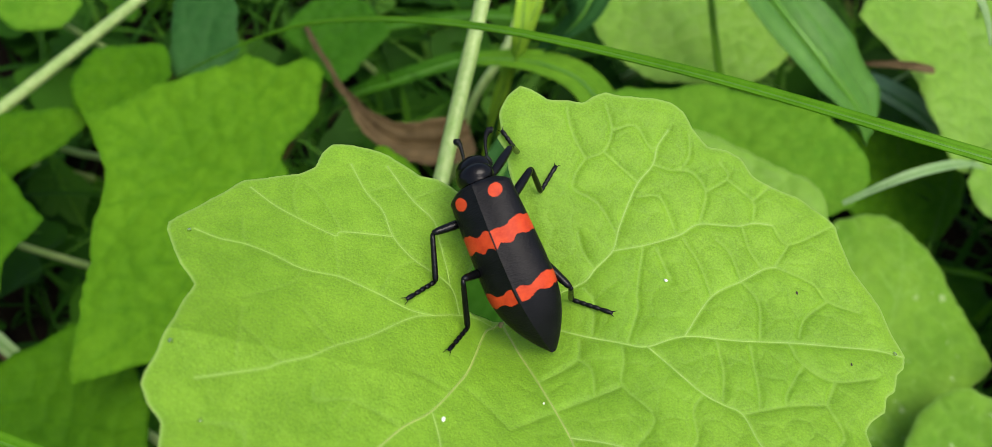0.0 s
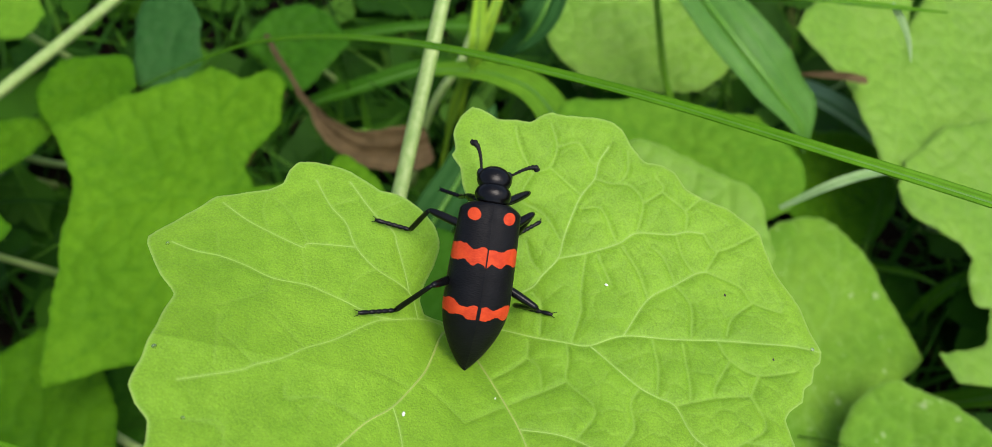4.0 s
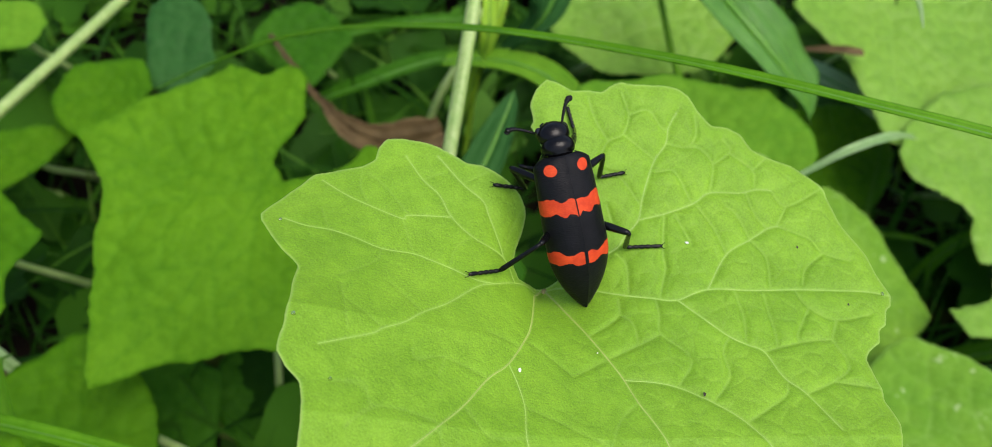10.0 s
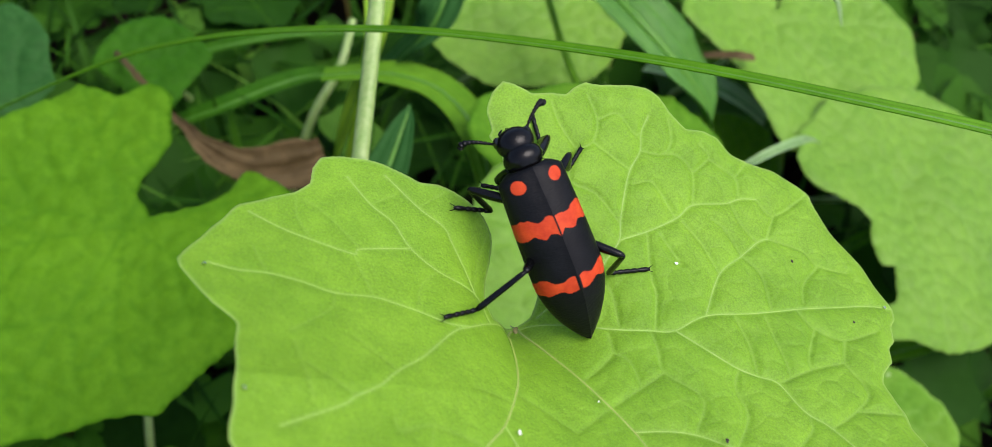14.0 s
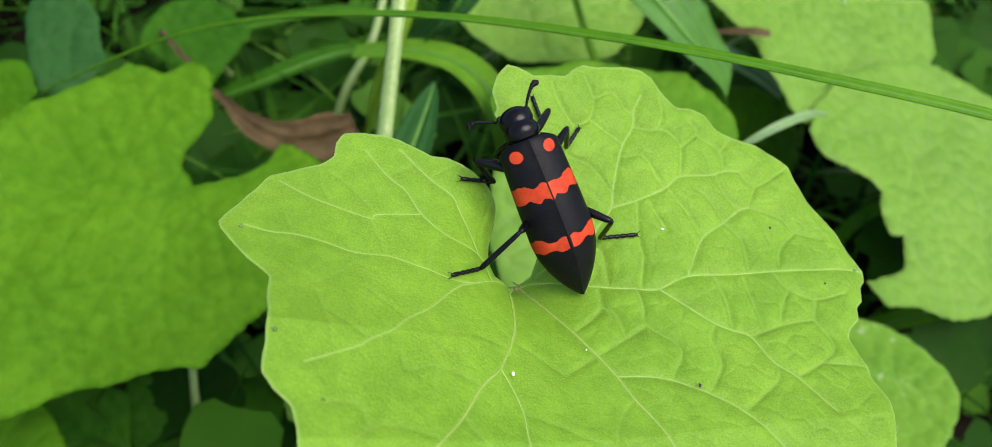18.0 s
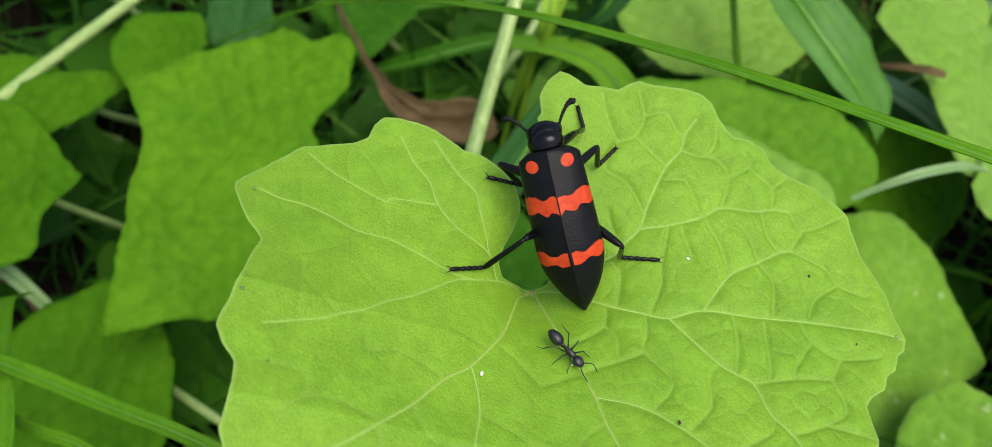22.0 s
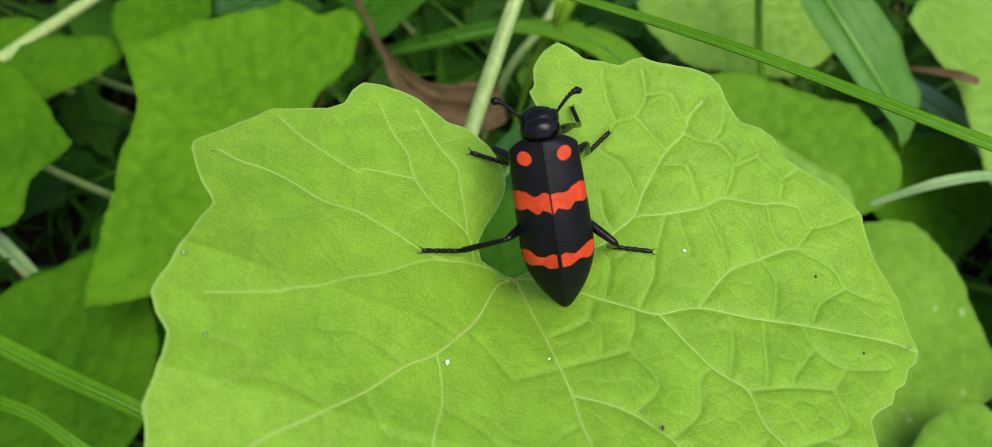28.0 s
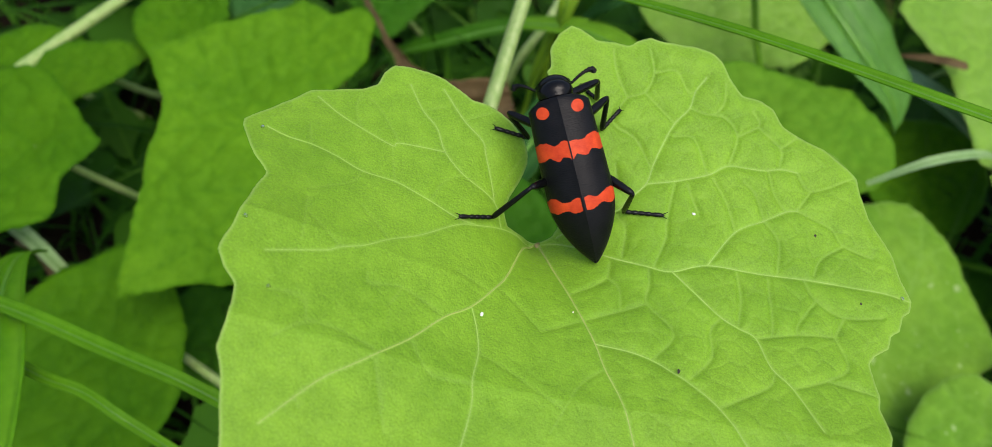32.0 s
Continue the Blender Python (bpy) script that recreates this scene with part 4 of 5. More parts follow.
def dead_leaf(place, turn, length, width, curl, label, stalk=0.0, seed=0, stalk_to=None):
    """A dry brown leaf, curled along its midrib and twisted."""
    rng = np.random.default_rng(seed)
    nu, nv = 36, 18
    crumple = 0.03 * width
    verts, faces = [], []
    for sign in (1, -1):
        for i in range(nu + 1):
            u = i / nu
            w = width * (0.06 + 1.25 * u**1.1 * (1 - u) ** 0.3 * (1 + 0.12 * math.sin(9 * u + seed) + 0.05 * math.sin(27 * u)))
            for k in range(nv + 1):
                v = 2 * k / nv - 1
                a = v * curl * (0.6 + 0.4 * u)
                x = w / 2 * math.sin(a) / max(curl, 0.1)
                z = w / 2 * (1 - math.cos(a)) / max(curl, 0.1) + 2.5 * math.sin(2.5 * u) + crumple * (math.sin(7 * v + 5 * u) + 0.8 * math.sin(11 * u - 4 * v + seed) + 0.6 * math.sin(16 * u + 9 * v))
                verts.append(((u - 0.5) * length * MM, x * MM, (z + sign * 0.12) * MM))
    m, n = nv + 1, (nu + 1) * (nv + 1)
    for i in range(nu):
        for k in range(nv):
            a = i * m + k
            faces.append((a, a + m, a + m + 1, a + 1))
            faces.append((n + a, n + a + 1, n + a + m + 1, n + a + m))
    rim = [k for k in range(m)] + [i * m + nv for i in range(1, nu + 1)] + [nu * m + k for k in range(nv - 1, -1, -1)] + [i * m for i in range(nu - 1, 0, -1)]
    for a, b in zip(rim, rim[1:] + rim[:1]):
        faces.append((a, b, n + b, n + a))
    leaf = new("dead_leaf")
    leaf.matrix_world = pose(*[c * MM for c in place], *turn)
    tagged(leaf, label, "dead leaf")
    part("blade", mesh_of("blade", verts, faces, DEAD), leaf)
    end = (-length / 2 - stalk, 0.5, -2)
    if stalk_to:
        end = leaf.matrix_world.inverted() @ (Vector(stalk_to) * MM) / MM
    mid = ((-length / 2 + end[0]) / 2 - 2, end[1] / 2 - 2, end[2] / 2)
    ln = smooth_line([(-length / 2 + 1, 0, 0.6), mid, tuple(end)], 14) * MM
    part("stalk", mesh_of("stalk", *tube(ln, [0.9 * MM, 0.6 * MM], 8), DEAD), leaf)


dead_leaf((107.5, 184.5, 81), (20, 0, -9), 23, 6, 1.3, "small curled brown dead leaf", 3, 4)
dead_leaf((176, 150, 45), (10, 10, -30), 30, 12, 1.0, "brown dead leaf on the ground", 6, 6)
dead_leaf((-132, 118, 40), (10, 5, -40), 24, 4, 1.2, "narrow brown dead leaf", 4, 8)


blade_of_grass([(-6, 187, 82), (4, 183, 86), (13, 179, 88), (22, 173, 88), (28, 163, 86), (30.5, 151, 81), (30, 138, 72)], [5, 7, 9, 10, 10, 8, 5], "broad light green blade arching down under the leaf", 0.12, material=LEAF_MID)


def trough_leaf(points, widths, label):
    """A long dry leaf that hangs like a trough, narrowing into its stalk."""
    ln = smooth_line(np.array(points, float), 10 * len(points)) * MM
    verts, faces, _ = strip(ln, [w * MM for w in widths], 0.5, 0.0004, -0.5, 15)
    verts = [np.array(v) + 0.0009 * np.array(noise.noise_vector(Vector(v) * 130)) + 0.0004 * np.array(noise.noise_vector(Vector(v) * 420)) for v in verts]
    leaf = tagged(new("dead_leaf"), label, "dead leaf")
    part("blade", mesh_of("blade", verts, faces, DEAD), leaf)
    rib = ln[: int(len(ln) * 0.92)] - np.array([0, 0, 0.0004])
    part("midrib", mesh_of("midrib", *tube(rib, [0.9 * MM, 0.5 * MM], 8), DEAD), leaf)


trough_leaf([(-60, 222, 62), (-54, 208, 66), (-48, 197, 66), (-42, 187, 65), (-35, 179, 63), (-25, 174, 62), (-14, 173, 63), (-7, 175, 64)], [1.0, 1.4, 1.8, 3, 7, 11, 14, 10], "long brown dead leaf curling down to its stalk")


def undergrowth():
    """The mass of low grass and small weed leaves that hides the soil."""
    rng = np.random.default_rng(11)
    verts, faces = [], []
    for _ in range(6800):
        x, y = rng.uniform(-400, 410), rng.uniform(-130, 480)
        tall = rng.uniform(18, 74) * (0.75 if y < 90 else 1)
        lean, turn = rng.uniform(0.2, 1.3), rng.uniform(0, 2 * math.pi)
        wide = rng.uniform(0.8, 3.2)
        d = np.array([math.cos(turn), math.sin(turn), 0])
        s = np.array([-d[1], d[0], 0])
        base = len(verts)
        for i in range(7):
            u = i / 6
            c = np.array([x, y, -3]) + d * tall * lean * u**1.8 + np.array([0, 0, tall * (u - 0.25 * lean * u**3)])
            w = wide * (1 - u**2.5) * (0.5 + u) if u < 1 else 0.05
            for k, v in enumerate((-1, 0, 1)):
                verts.append((c + s * v * w / 2 + np.array([0, 0, 0.25 * w * abs(v)])) * MM)
        for i in range(6):
            for k in range(2):
                a = base + i * 3 + k
                faces.append((a, a + 1, a + 4, a + 3))
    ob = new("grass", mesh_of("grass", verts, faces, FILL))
    tagged(ob, "dense low green grass covering the soil", "grass", kind="stuff")
    verts, faces = [], []
    for _ in range(1700):
        x, y, z = rng.uniform(-400, 410), rng.uniform(-130, 480), rng.uniform(3, 40)
        r, turn = rng.uniform(5, 15), rng.uniform(0, 2 * math.pi)
        sx, sy = rng.normal(0, 0.3), rng.normal(0.2, 0.3)
        base = len(verts)
        n = 22
        for ring in (0.0, 0.5, 1.0):
            for k in range(n if ring else 1):
                a = 2 * math.pi * k / n
                rr = ring * r * (1 + 0.12 * math.sin(5 * a + x) + 0.06 * math.sin(11 * a)) * (1 - 0.45 * math.exp(-((a - math.pi) / 0.35) ** 2)) * (1 + 0.2 * math.cos(a))
                px, py = rr * math.cos(a + turn), rr * math.sin(a + turn)
                verts.append((np.array([x + px, y + py, z + sx * px + sy * py + 0.12 * r * ring**2 + 0.04 * r * math.sin(6 * a) * ring])) * MM)
        for k in range(n):
            q = (k + 1) % n
            faces.append((base, base + 1 + k, base + 1 + q))
            faces.append((base + 1 + k, base + 1 + n + k, base + 1 + n + q, base + 1 + q))
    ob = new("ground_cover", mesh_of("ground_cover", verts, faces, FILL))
    tagged(ob, "small green weed leaves close to the soil", "weeds", kind="stuff")


undergrowth()


def speck(name, x, y, size, material, label):
    """A crumb lying on the large leaf."""
    rng = np.random.default_rng(int(100 * x) % 97 + 3)
    v, f = ball(size * MM, size * 1.3 * MM, size * 0.7 * MM, 6, 8)
    v = [tuple(np.array(q) * rng.uniform(0.75, 1.25)) for q in v]
    ob = new(name, mesh_of(name, v, f, material))
    ob.matrix_world = MAIN @ pose(x * MM, y * MM, (float(main_height(np.array(x), np.array(y))) + 0.55 + size * 0.5) * MM, 0, 0, 30 * x)
    tagged(ob, label, "debris", group="specks on the leaf")


speck("speck", -6.5, -17.4, 0.19, SPECK, "tiny white speck on the leaf")
speck("speck", 20.3, 3.0, 0.18, SPECK, "tiny white speck on the leaf")
speck("speck", 17.5, -20.0, 0.20, DARK_SPECK, "tiny dark crumb on the leaf")
speck("speck", 36.5, 2.4, 0.16, DARK_SPECK, "tiny dark crumb on the leaf")
speck("speck", 42.0, -6.5, 0.13, DARK_SPECK, "tiny dark crumb on the leaf")
speck("speck", 5.2, -13.6, 0.11, SPECK, "tiny white speck on the leaf")


def droplets():
    for x, y, r in ((1.6, 24.3, 0.22), (2.6, 23.0, 0.18), (3.4, 21.8, 0.2), (48.0, -4.6, 0.25), (46.5, -2.2, 0.2), (-35.5, 1.2, 0.22), (-34.0, -14.5, 0.25), (-30.0, -22.0, 0.22)):
        ob = new("droplet", mesh_of("droplet", *ball(r * MM, r * MM, r * 0.6 * MM, 8, 12), WATER))
        ob.matrix_world = MAIN @ pose(x * MM, y * MM, (float(main_height(np.array(x), np.array(y))) + 0.25) * MM)
        tagged(ob, "tiny clear water droplet on the leaf", "droplet", group="droplets on the leaf")


droplets()


# ---- the beetle ----
def elytron(side):
    """One wing case: arched across, rounded at the shoulder, pointed at the tip; y runs forward."""
    nu, nv = 60, 16
    verts, faces = [], []
    for shell in (0, 1):
        for i in range(nu + 1):
            u = i / nu
            y = 10.5 - 21.4 * u
            w = 4.12 * (min(1, (u + 0.015) / 0.06) ** 0.4) * (0.90 + 0.1 * math.sin(min(1, u / 0.62) * math.pi / 2)) * (1 if u < 0.58 else max(0.0, 1 - ((u - 0.58) / 0.425) ** 1.9) ** 0.92) + 0.12
            h = (2.1 + 1.3 * math.sin(min(1.0, u / 0.5) * math.pi / 2)) * (1 if u < 0.6 else 1 - 0.75 * ((u - 0.6) / 0.4) ** 1.8)
            base = -0.6 - 1.9 * (max(0.0, u - 0.55) / 0.45) ** 1.6
            for k in range(nv + 1):
                a = k / nv * radians(104)
                x, z = w * math.sin(a) ** 0.92, base + h * (0.58 * math.cos(a) + 0.42 * (1 - 1.15 * k / nv))
                if k == 0:
                    x, z = 0.0, z + 0.10
                if shell:
                    x, z = x * 0.95, z - 0.22
                verts.append((side * x * MM, y * MM, z * MM))
    m = nv + 1
    n = (nu + 1) * m
    for i in range(nu):
        for k in range(nv):
            a = i * m + k
            faces.append((a, a + m, a + m + 1, a + 1))
            b = n + a
            faces.append((b, b + 1, b + m + 1, b + m))
    for i in range(nu):
        a = i * m + nv
        faces.append((a, n + a, n + a + m, a + m))
    for k in range(nv):
        for i in (0, nu):
            a = i * m + k
            faces.append((a, a + 1, n + a + 1, n + a))
    return mesh_of("elytron", verts, faces if side > 0 else flip(faces), ELYTRA)


def limb(length, r0, r1, bulge=0.0, hairs=0, seed=0):
    """A leg segment along +y from its joint."""
    ln = np.column_stack([np.zeros(13), np.linspace(0, length, 13), np.zeros(13)])
    u = np.linspace(0, 1, 13)
    rad = r0 + (r1 - r0) * u + bulge * np.sin(math.pi * u)
    rad[0] *= 0.7
    rad[-1] *= 0.75
    return tube(ln * MM, list(rad * MM), 10)


def tarsus_mesh(length, name="tarsus"):
    pieces = []
    n = 5
    for i in range(n):
        a = length * (0.17 * i if i < 4 else 0.68)
        ln = length * (0.19 if i < 4 else 0.30)
        pieces.append(ball(0.3 * MM, ln * 0.74 * MM, 0.26 * MM, 6, 8, lambda v: 1 + 0.35 * v, (0, (a + ln / 2) * MM, 0.05 * MM)))
    for s in (-1, 1):
        claw = smooth_line([(0, length * 0.96, 0.05), (s * 0.25, length * 1.05, 0.1), (s * 0.42, length * 1.13, -0.15)], 6) * MM
        pieces.append(tube(claw, [0.09 * MM, 0.03 * MM], 6))
    return mesh_of(name, *joined(*pieces), BLACK)


LEGS = {  # hip, femur, tibia and tarsus lengths, all mm in the body's space
    "L1": ((-1.6, 10.6, -1.6), 4.4, 4.4, 3.4), "R1": ((1.6, 10.6, -1.6), 5.6, 5.6, 3.4),
    "L2": ((-2.2, 7.0, -2.2), 5.6, 5.6, 4.6), "R2": ((2.2, 7.0, -2.2), 5.8, 5.8, 3.9),
    "L3": ((-2.4, 0.8, -2.2), 6.2, 6.8, 4.9), "R3": ((2.4, 0.8, -2.2), 6.2, 6.8, 5.1),
}


def beetle():
    body = new("beetle")
    tagged(body, "black blister beetle with orange-red bands and spots", "beetle")
    part("elytron", elytron(-1), body, "black wing case with orange-red bands")
    part("elytron", elytron(1), body, "black wing case with orange-red bands")
    part("abdomen", mesh_of("abdomen", *ball(3.4 * MM, 9.9 * MM, 2.0 * MM, 28, 20, lambda v: 1 - 0.3 * max(0, -v) + 0.03 * math.sin(v * 24), (0, -0.75 * MM, -1.9 * MM)), BLACK), body)
    part("thorax", mesh_of("thorax", *ball(2.9 * MM, 4.2 * MM, 2.0 * MM, 14, 18, None, (0, 7.4 * MM, -1.2 * MM)), BLACK), body)
    pro = part("pronotum", mesh_of("pronotum", *ball(2.22 * MM, 2.15 * MM, 1.8 * MM, 30, 32, lambda v: 1.06 - 0.34 * max(0, v + 0.15) ** 1.4 - 0.07 * math.exp(-((v - 0.42) / 0.1) ** 2) - 0.05 * math.exp(-((v + 0.6) / 0.1) ** 2), (0, 1.9 * MM, 0)), BLACK), body, "smooth domed black pronotum")
    head = part("head", mesh_of("head", *joined(ball(2.25 * MM, 1.85 * MM, 1.75 * MM, 28, 32, lambda v: 1.0 - 0.08 * max(0, v) - 0.04 * max(0, -v), (0, 1.75 * MM, 0)), ball(1.35 * MM, 0.85 * MM, 0.75 * MM, 12, 18, None, (0, 3.3 * MM, -0.35 * MM))), BLACK), body)
    for s in (-1, 1):
        part("eye", mesh_of("eye", *ball(0.55 * MM, 0.75 * MM, 0.8 * MM, 10, 14, None, (s * 1.78 * MM, 2.4 * MM, 0.1 * MM)), EYE_MAT), head)
        jaw = smooth_line([(s * 0.6, 3.8, -0.6), (s * 0.75, 4.45, -0.7), (s * 0.2, 4.9, -0.7)], 8) * MM
        part("mandible", mesh_of("mandible", *tube(jaw, [0.25 * MM, 0.08 * MM], 8), BLACK), head)
        palp = smooth_line([(s * 0.8, 3.5, -0.8), (s * 1.2, 4.1, -1.1), (s * 1.1, 4.6, -1.5)], 8) * MM
        part("palp", mesh_of("palp", *tube(palp, [0.13 * MM, 0.16 * MM], 8), BLACK), head)
    feelers = {}
    for key, s in (("L", -1), ("R", 1)):
        ln = smooth_line([(0, 0, 0), (s * 0.2, 1.3, 0.3), (s * 0.45, 2.7, 0.5), (s * 0.85, 3.9, 0.45), (s * 1.4, 4.6, 0.15), (s * 1.95, 4.5, -0.25)], 12)
        ln = even(ln, 67) * 0.88
        k = np.arange(67)
        radii = (0.15 + 0.0030 * k + 0.13 * np.clip((k - 44) / 12, 0, 1)) * (0.66 + 0.34 * np.abs(np.sin(k * math.pi / 6))) * np.clip((70 - k) / 8, 0.3, 1) * MM
        feelers[key] = part("antenna", mesh_of("antenna", *tube(ln * MM, list(radii), 8), BLACK), body, "beaded black antenna")
    legs = {}
    for key, (hip, fe, ti, ta) in LEGS.items():
        f = part("femur", mesh_of("femur", *limb(fe, 0.42, 0.38, 0.16), BLACK), body)
        t = part("tibia", mesh_of("tibia", *limb(ti, 0.30, 0.38, 0.02), BLACK), body)
        a = part("tarsus", tarsus_mesh(ta), body)
        legs[key] = (f, t, a)
    return body, pro, head, feelers, legs


BEETLE, PRONOTUM, HEAD, FEELERS, BEETLE_LEGS = beetle()


# ---- the ant ----
def ant():
    body = new("ant")
    tagged(body, "small black ant walking over the leaf", "ant")
    part("gaster", mesh_of("gaster", *ball(0.75 * MM, 1.15 * MM, 0.72 * MM, 12, 14, lambda v: 1 + 0.15 * v, (0, -2.0 * MM, 0.95 * MM)), ANT), body)
    part("waist", mesh_of("waist", *ball(0.25 * MM, 0.35 * MM, 0.4 * MM, 8, 8, None, (0, -0.75 * MM, 0.9 * MM)), ANT), body)
    part("thorax", mesh_of("thorax", *ball(0.45 * MM, 1.05 * MM, 0.5 * MM, 12, 12, lambda v: 0.85 + 0.3 * v, (0, 0.35 * MM, 1.0 * MM)), ANT), body)
    head = part("head", mesh_of("head", *ball(0.65 * MM, 0.75 * MM, 0.5 * MM, 12, 14, lambda v: 1 - 0.15 * v, (0, 1.95 * MM, 1.0 * MM)), ANT), body)
    for s in (-1, 1):
        f = smooth_line([(s * 0.3, 2.5, 1.1), (s * 0.9, 3.3, 1.5), (s * 0.9, 4.4, 0.9)], 8) * MM
        part("antenna", mesh_of("antenna", *tube(f, [0.07 * MM, 0.06 * MM], 6), ANT), head)
        for y0, y1, x1 in ((0.8, 2.2, 2.0), (0.35, 0.1, 2.5), (-0.1, -2.4, 2.3)):
            ln = [(s * 0.35, y0, 0.8), (s * (x1 * 0.55), (y0 + y1) / 2, 1.7), (s * x1 * 0.85, y1 * 0.85, 0.35), (s * x1, y1 * 1.15, 0.05)]
            part("leg", mesh_of("leg", *tube(np.array(ln) * MM, [0.1 * MM, 0.08 * MM, 0.055 * MM, 0.04 * MM], 6), ANT), body)
    for child in body.children:
        child.scale = (1.02, 1.02, 1.02)
    return body


ANT_BODY = ant()


# ---- motion of the beetle and the ant, in the large leaf's space ----
BODY_ROWS = [  # time; x, y, height in mm; heading, pitch, roll in degrees
    (0, 0.32, 0.75, 2.19, 107.3, 22.8, -36.7), (1, 0.99, -0.3, 2.3, 102, 34, -27), (2, 1.64, -0.1, 1.5, 100.5, 38, -19.6), (3, 1.71, -1.6, 2.8, 99, 38, -5), (3.5, 1.9, -1.2, 2.8, 93, 33, -3),
    (5.5, 2.51, -0.03, 2.8, 67.9, 21.9, 1.3), (6, 2.15, -0.83, 4.1, 62.1, 16.7, 2), (6.5, 2.3, -0.8, 4.2, 61, 17, 7), (7, 2.39, -0.79, 4.2, 61.9, 17.5, 11), (8, 2.13, 1.34, 2.5, 92, 35, 7),
    (9, 2.57, 2.1, 1.9, 103.8, 33, -6), (11, 2.6, 1.4, 2.6, 105.4, 37, -15), (13, 2.72, 2.14, 2.4, 106.7, 31, -22), (18, 2.85, 2.55, 2.5, 105, 28, -23.5), (20, 2.45, 2.4, 2.6, 102.5, 29, -27),
    (23, 2.57, 1.9, 2.5, 102.6, 36, -25), (26.5, 2.95, 0.6, 3.2, 107, 38, -21), (28, 3.1, 0.2, 2.8, 104, 42.5, -20), (30, 3.15, 1.6, 3.2, 110, 26.5, -22), (32, 3.14, 2.2, 2.8, 108, 25.5, -21.8)]
FEET = {  # time; tip of the foot, ankle: x, y in mm on the leaf
    "L1": [(0, -3, 12, -1.5, 11.5), (3, -2.5, 14, -1, 13.2), (5.5, 0.4, 15.9, 1.5, 15.6), (7, 0.5, 16.6, 2.0, 16.4), (8, -1.7, 16.4, -0.3, 16.3), (9, -1.8, 14, 0.4, 13.4), (32, -1.2, 12.6, 0.6, 12.2)],
    "L2": [(0, -11.5, -3.8, -7.8, -0.3), (2, -11, -3.2, -7.5, 0.1), (3, -11.8, -3.4, -7.0, -0.4), (3.5, -12, 9, -6.6, 8.2), (5.5, -10.6, 10.5, -5.2, 9.5), (6.5, -10.6, 10.5, -5.1, 9.5), (7, -6.9, 11.2, -1.8, 10.7), (9, -6.8, 10.8, -2.2, 10.7), (32, -6.8, 10.4, -2.4, 10.2)],
    "L3": [(0, -6.0, -8.9, -3.5, -4.9), (2, -5.9, -8.9, -3.8, -5.1), (3, -12.5, -5.0, -7.8, -3.7), (6, -12.4, -4.7, -7.7, -3.1), (9, -12.2, -4.3, -7.2, -2.7), (13, -12.1, -4.3, -7.0, -2.6), (20, -11.7, -4.4, -6.6, -2.5), (28, -11.2, -4.7, -6.5, -2.9), (32, -10.9, -4.7, -6.0, -2.8)],
    "R1": [(0, -1.3, 21.3, 1.3, 18.0), (1, -1.5, 21.5, 1.4, 18.6), (2, 4.6, 20.4, 4.0, 17.1), (3, 5.5, 16.6, 6.8, 15.5), (5.5, 12, 12, 10.5, 12.5), (6, 13.5, 11.0, 10.9, 11.7), (7, 19.8, 11.7, 14.2, 11.1), (8, 7, 20, 6.5, 17), (9, 4.1, 23, 4.9, 19.6), (11, 3.7, 22.7, 4.5, 19.2), (13, 4.4, 21.9, 4.7, 18.8), (23, 4.1, 21.5, 5.1, 19.0), (28, 4.1, 19.2, 6.0, 16.9), (32, 4.6, 18.0, 5.8, 16.9)],
    "R2": [(0, 6.5, 17.2, 4.6, 13.4), (2, 6.0, 17.5, 5.5, 14.1), (3, 8, 15, 7, 12), (5.5, 13.0, 4.4, 10, 5.9), (6, 12.8, 4.4, 10.1, 5.7), (8, 12.7, 4.6, 9.3, 6.0), (9, 11.9, 13.6, 8.1, 12.8), (11, 12.0, 13.4, 8.6, 12.5), (13, 9.7, 17.6, 8.0, 15.5), (18, 9.8, 17.0, 8.2, 15.0), (23, 9.4, 16.8, 7.2, 14.0), (32, 9.2, 16.2, 7.1, 13.0)],
    "R3": [(0, 14.1, -1.5, 9.2, 0.5), (3, 13.7, -1.5, 8.6, 0.4), (5.5, 13.4, -1.2, 8.3, 0.2), (6, 11.2, -10, 7.4, -5.0), (7, 11.3, -9.6, 7.3, -5.3), (8, 16.5, -0.6, 11.6, 2.4), (9, 16.9, 2.6, 11.6, 2.6), (32, 16.6, 2.3, 11.3, 2.3)],
}
HEAD_NOD = [(0, -46), (1, -40), (2, -33), (3, -32), (5.5, -26), (7, -20), (7.5, -10), (8, 0), (8.5, -14), (9, -28), (11, -35), (13, -32), (16.5, -33), (19, -38), (20, -42), (23, -45), (28, -47), (29, -42), (30, -41), (31, -47), (32, -50)]
NECK_TURN = [(0, 0), (6, 0), (7, 6), (8, 15), (9, 3), (11, 0), (32, 0)]
FEEL = [  # time; sway of the left and right antenna, droop of the left one
    (0, -25, -10, 0), (1, 30, -15, -10), (2, 30, -30, 0), (3, 5, -50, 0), (5.5, 10, -38, 5), (7, 25, -22, 0), (8, 28, -12, 0), (9, 52, -12, -10), (11, 55, -12, -10), (13, 48, -32, -14), (16.5, 50, -25, -16),
    (19, 54, -18, -16), (20, 40, -20, -18), (23, 30, -20, 2), (26.5, 28, -22, 5), (28, 24, -30, 8), (30, 45, -42, -30), (32, 45, -50, -20)]
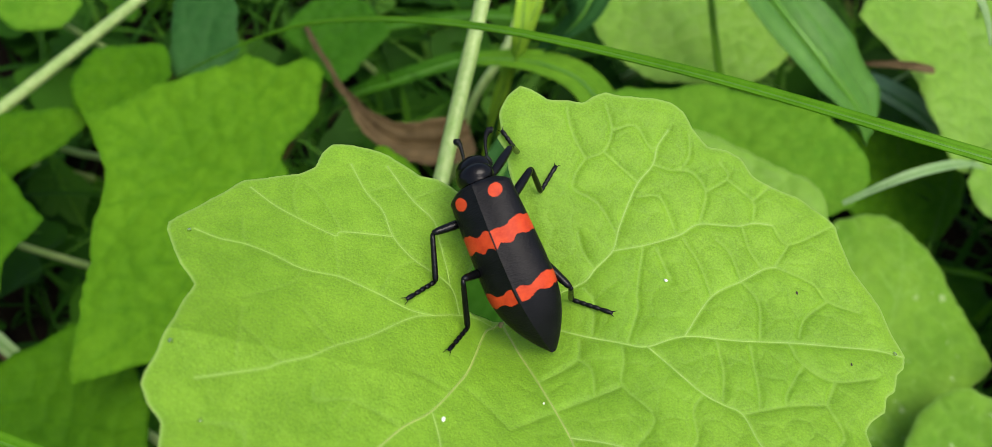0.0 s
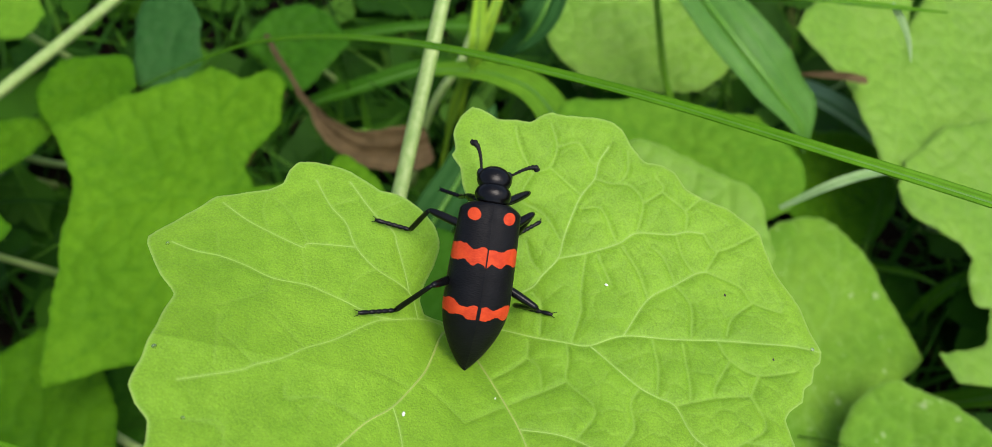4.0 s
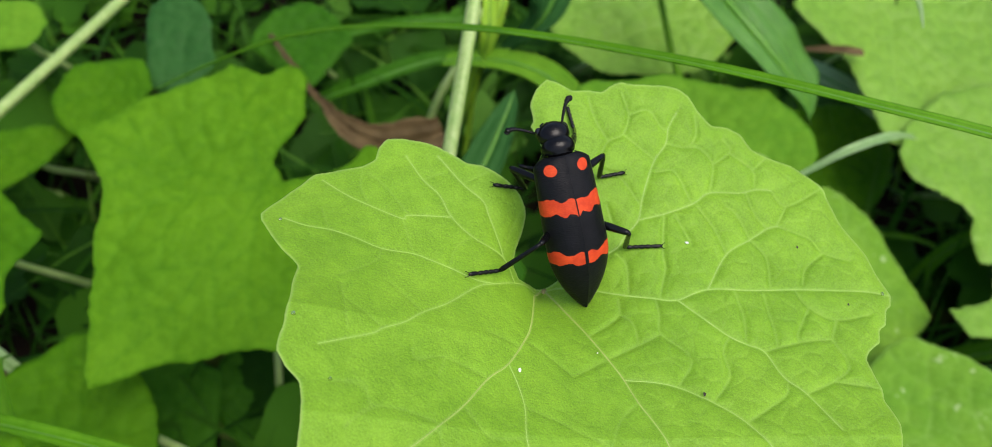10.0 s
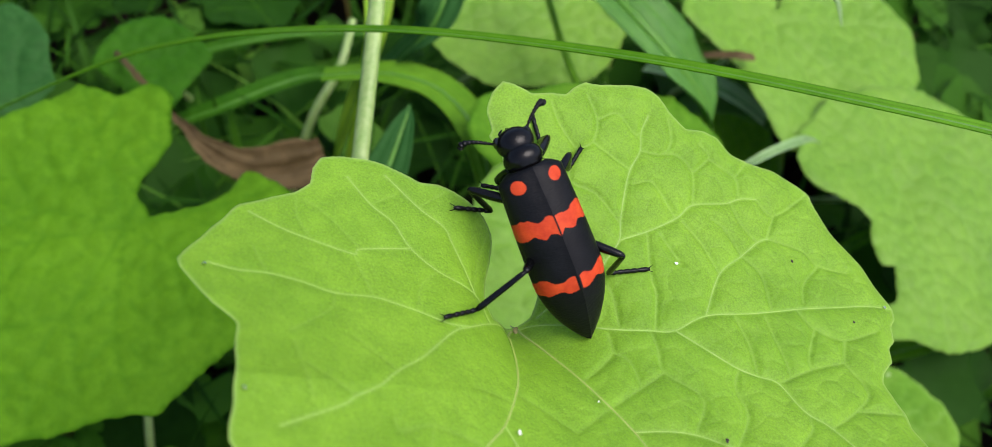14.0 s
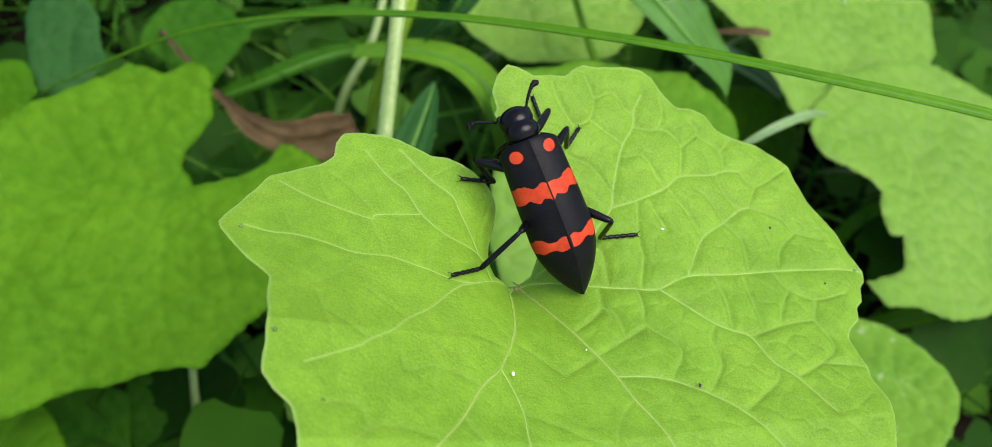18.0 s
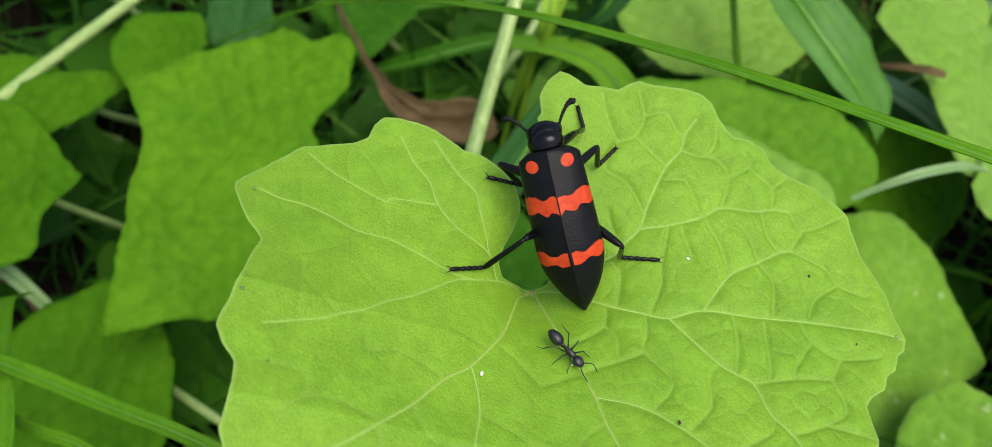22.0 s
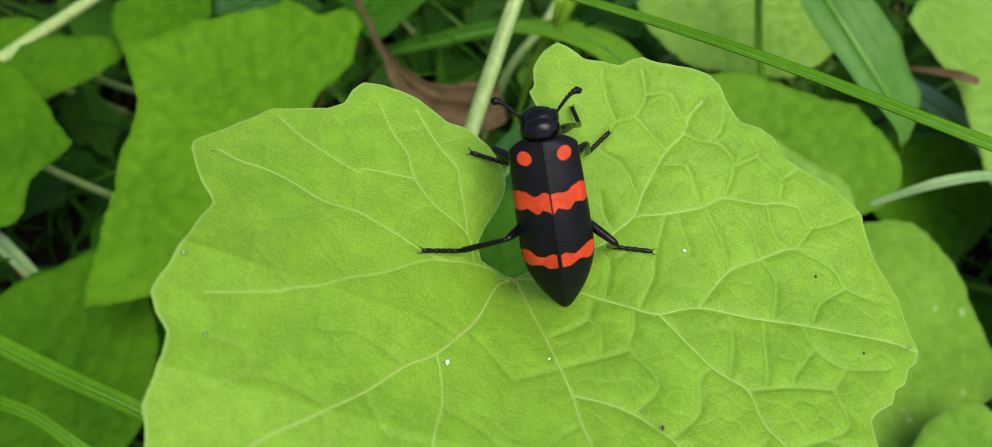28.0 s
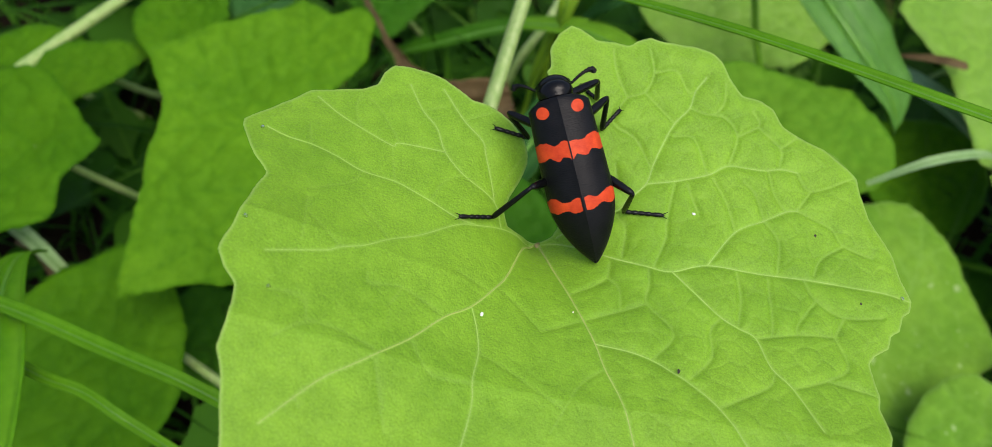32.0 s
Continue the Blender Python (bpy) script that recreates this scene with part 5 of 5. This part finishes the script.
ANT_ROWS = [  # time; x, y, height in mm; heading in degrees
    (0, 4, -4, -14, 120), (20.2, 4, -3, -14, 120), (20.7, 1.4, 1.6, -11, 170), (21.0, 0.2, -1.3, -9.0, 219), (21.3, 0.4, -3.5, -7.6, 235), (21.5, 1.1, -5.5, -6.2, 249), (21.8, 2.2, -9.2, -3.2, 285),
    (22, 4.3, -12, -2.0, 318), (22.25, 11, -12.8, -0.9, 370), (22.5, 17.6, -11.4, 0.0, 422), (22.8, 17.2, -6, -0.8, 462), (23.0, 15.9, -3.2, -1.5, 471), (23.2, 25.5, 2.5, 0.5, 420), (23.5, 34.9, 10.7, 2.1, 398),
    (23.7, 35.4, 13.2, 2.5, 440), (23.85, 34.8, 15.8, 2.9, 490), (24.0, 34.5, 17.3, 1.6, 540), (24.2, 32.5, 15.6, -2.2, 590), (24.5, 28, 13, -4, 600), (32, 20, 10, -6, 620)]


def at_time(rows, t):
    ts = [r[0] for r in rows]
    return [float(np.interp(t, ts, [r[k] for r in rows])) for k in range(1, len(rows[0]))]


def body_pose(t):
    x, y, z, turn, pitch, roll = at_time(BODY_ROWS, t)
    return pose(x * MM, y * MM, z * MM, 0, 0, turn - 90) @ pose(0, 0, 0, pitch, roll, 0)


def bone(a, b):
    way = (Vector(b) - Vector(a)).normalized()
    side = way.cross(Vector((0, 0, 1)))
    side = side.normalized() if side.length > 1e-6 else Vector((1, 0, 0))
    up = side.cross(way)
    return Matrix(((side.x, way.x, up.x, a[0]), (side.y, way.y, up.y, a[1]), (side.z, way.z, up.z, a[2]), (0, 0, 0, 1)))


def motions():
    times = [k / 2 for k in range(0, 19)] + [10, 11, 12, 13, 14.5, 16.5, 18, 20, 21.5, 23, 24, 25.5, 26.5, 28, 29, 30, 32]
    walk(BEETLE, [(t, MAIN @ body_pose(t)) for t in times])
    for key, (hip, fe, ti, ta) in LEGS.items():
        rows = ([], [], [])
        for t in times:
            x, y, ax, ay = at_time(FEET[key], t)
            inv = body_pose(t).inverted()
            foot = Vector((x, y, float(main_height(np.array(x), np.array(y))) + 0.7)) * MM
            ankle = Vector((ax, ay, float(main_height(np.array(ax), np.array(ay))) + 1.2)) * MM
            h, an, fo = Vector(hip) * MM, inv @ ankle, inv @ foot
            d = an - h
            far = min(d.length, (fe + ti) * MM * 0.995)
            if far < d.length:
                an = h + d.normalized() * far
            a = (fe * fe - ti * ti + (far / MM) ** 2) / (2 * far / MM)
            rise = math.sqrt(max(0.01, fe * fe - a * a))
            up = Vector({"1": (0.6, 0.5, 0.6), "2": (0.5, 0.75, 0.5), "3": (0.35, 0.0, 0.8)}[key[1]])
            up.x = math.copysign(up.x, hip[0])
            for lift in range(12):  # the knee stays clear of the leaf
                across = up + Vector((0, 0, 0.35 * lift))
                across = across - d.normalized() * d.normalized().dot(across)
                knee = h + d.normalized() * a * MM + across.normalized() * rise * MM
                at = body_pose(t) @ knee / MM
                if at.z > float(main_height(np.array(at.x), np.array(at.y))) + (1.3 if key[1] == "3" else 2.3):
                    break
            rows[0].append((t, bone(h, knee)))
            rows[1].append((t, bone(knee, an)))
            rows[2].append((t, bone(an, an + (fo - an).normalized() * ta * MM)))
        for ob, r in zip(BEETLE_LEGS[key], rows):
            walk(ob, r)
    nod = [(t, at_time(HEAD_NOD, t)[0]) for t in (0, 1, 2, 3, 5.5, 7, 7.5, 8, 8.5, 9, 11, 13, 16.5, 19, 20, 23, 26.5, 28, 30, 32)]
    neck = Vector((0, 10.1, 0.2)) * MM

    def pro_pose(t, a):
        k = -a / 44
        return Matrix.Translation(neck) @ pose(0, 0, 0, 0, 0, at_time(NECK_TURN, t)[0]) @ pose(0, -0.3 * k * MM, -0.45 * k * MM, -28 * k, 0, 0)

    def head_pose(t, a):
        k = -a / 44
        return pro_pose(t, a) @ pose(0, (3.65 - 2.1 * k) * MM, (0.1 + 0.75 * k) * MM, 0, 0, 0.6 * at_time(NECK_TURN, t)[0]) @ pose(0, 0, 0, -38 * k)

    walk(PRONOTUM, [(t, pro_pose(t, a)) for t, a in nod])
    walk(HEAD, [(t, head_pose(t, a)) for t, a in nod])
    for key, s in (("L", -1), ("R", 1)):
        rows = []
        for i, (t, a) in enumerate(nod):
            sway = at_time(FEEL, t)[0 if s < 0 else 1] + 4 * math.sin(2.1 * t + (0 if s < 0 else 1.7))
            base = head_pose(t, a) @ Vector((s * 1.5 * MM, 2.85 * MM, -0.6 * MM))
            droop = at_time(FEEL, t)[2] if s < 0 else 0
            rows.append((t, Matrix.Translation(base) @ pose(0, 0, 0, 13 + 0.42 * a, 0, sway + at_time(NECK_TURN, t)[0]) @ pose(0, 0, 0, droop)))
        walk(FEELERS[key], rows)
    walk(ANT_BODY, [(t, MAIN @ pose(x * MM, y * MM, z * MM, 0, 0, a - 90)) for t, x, y, z, a in ANT_ROWS])


motions()
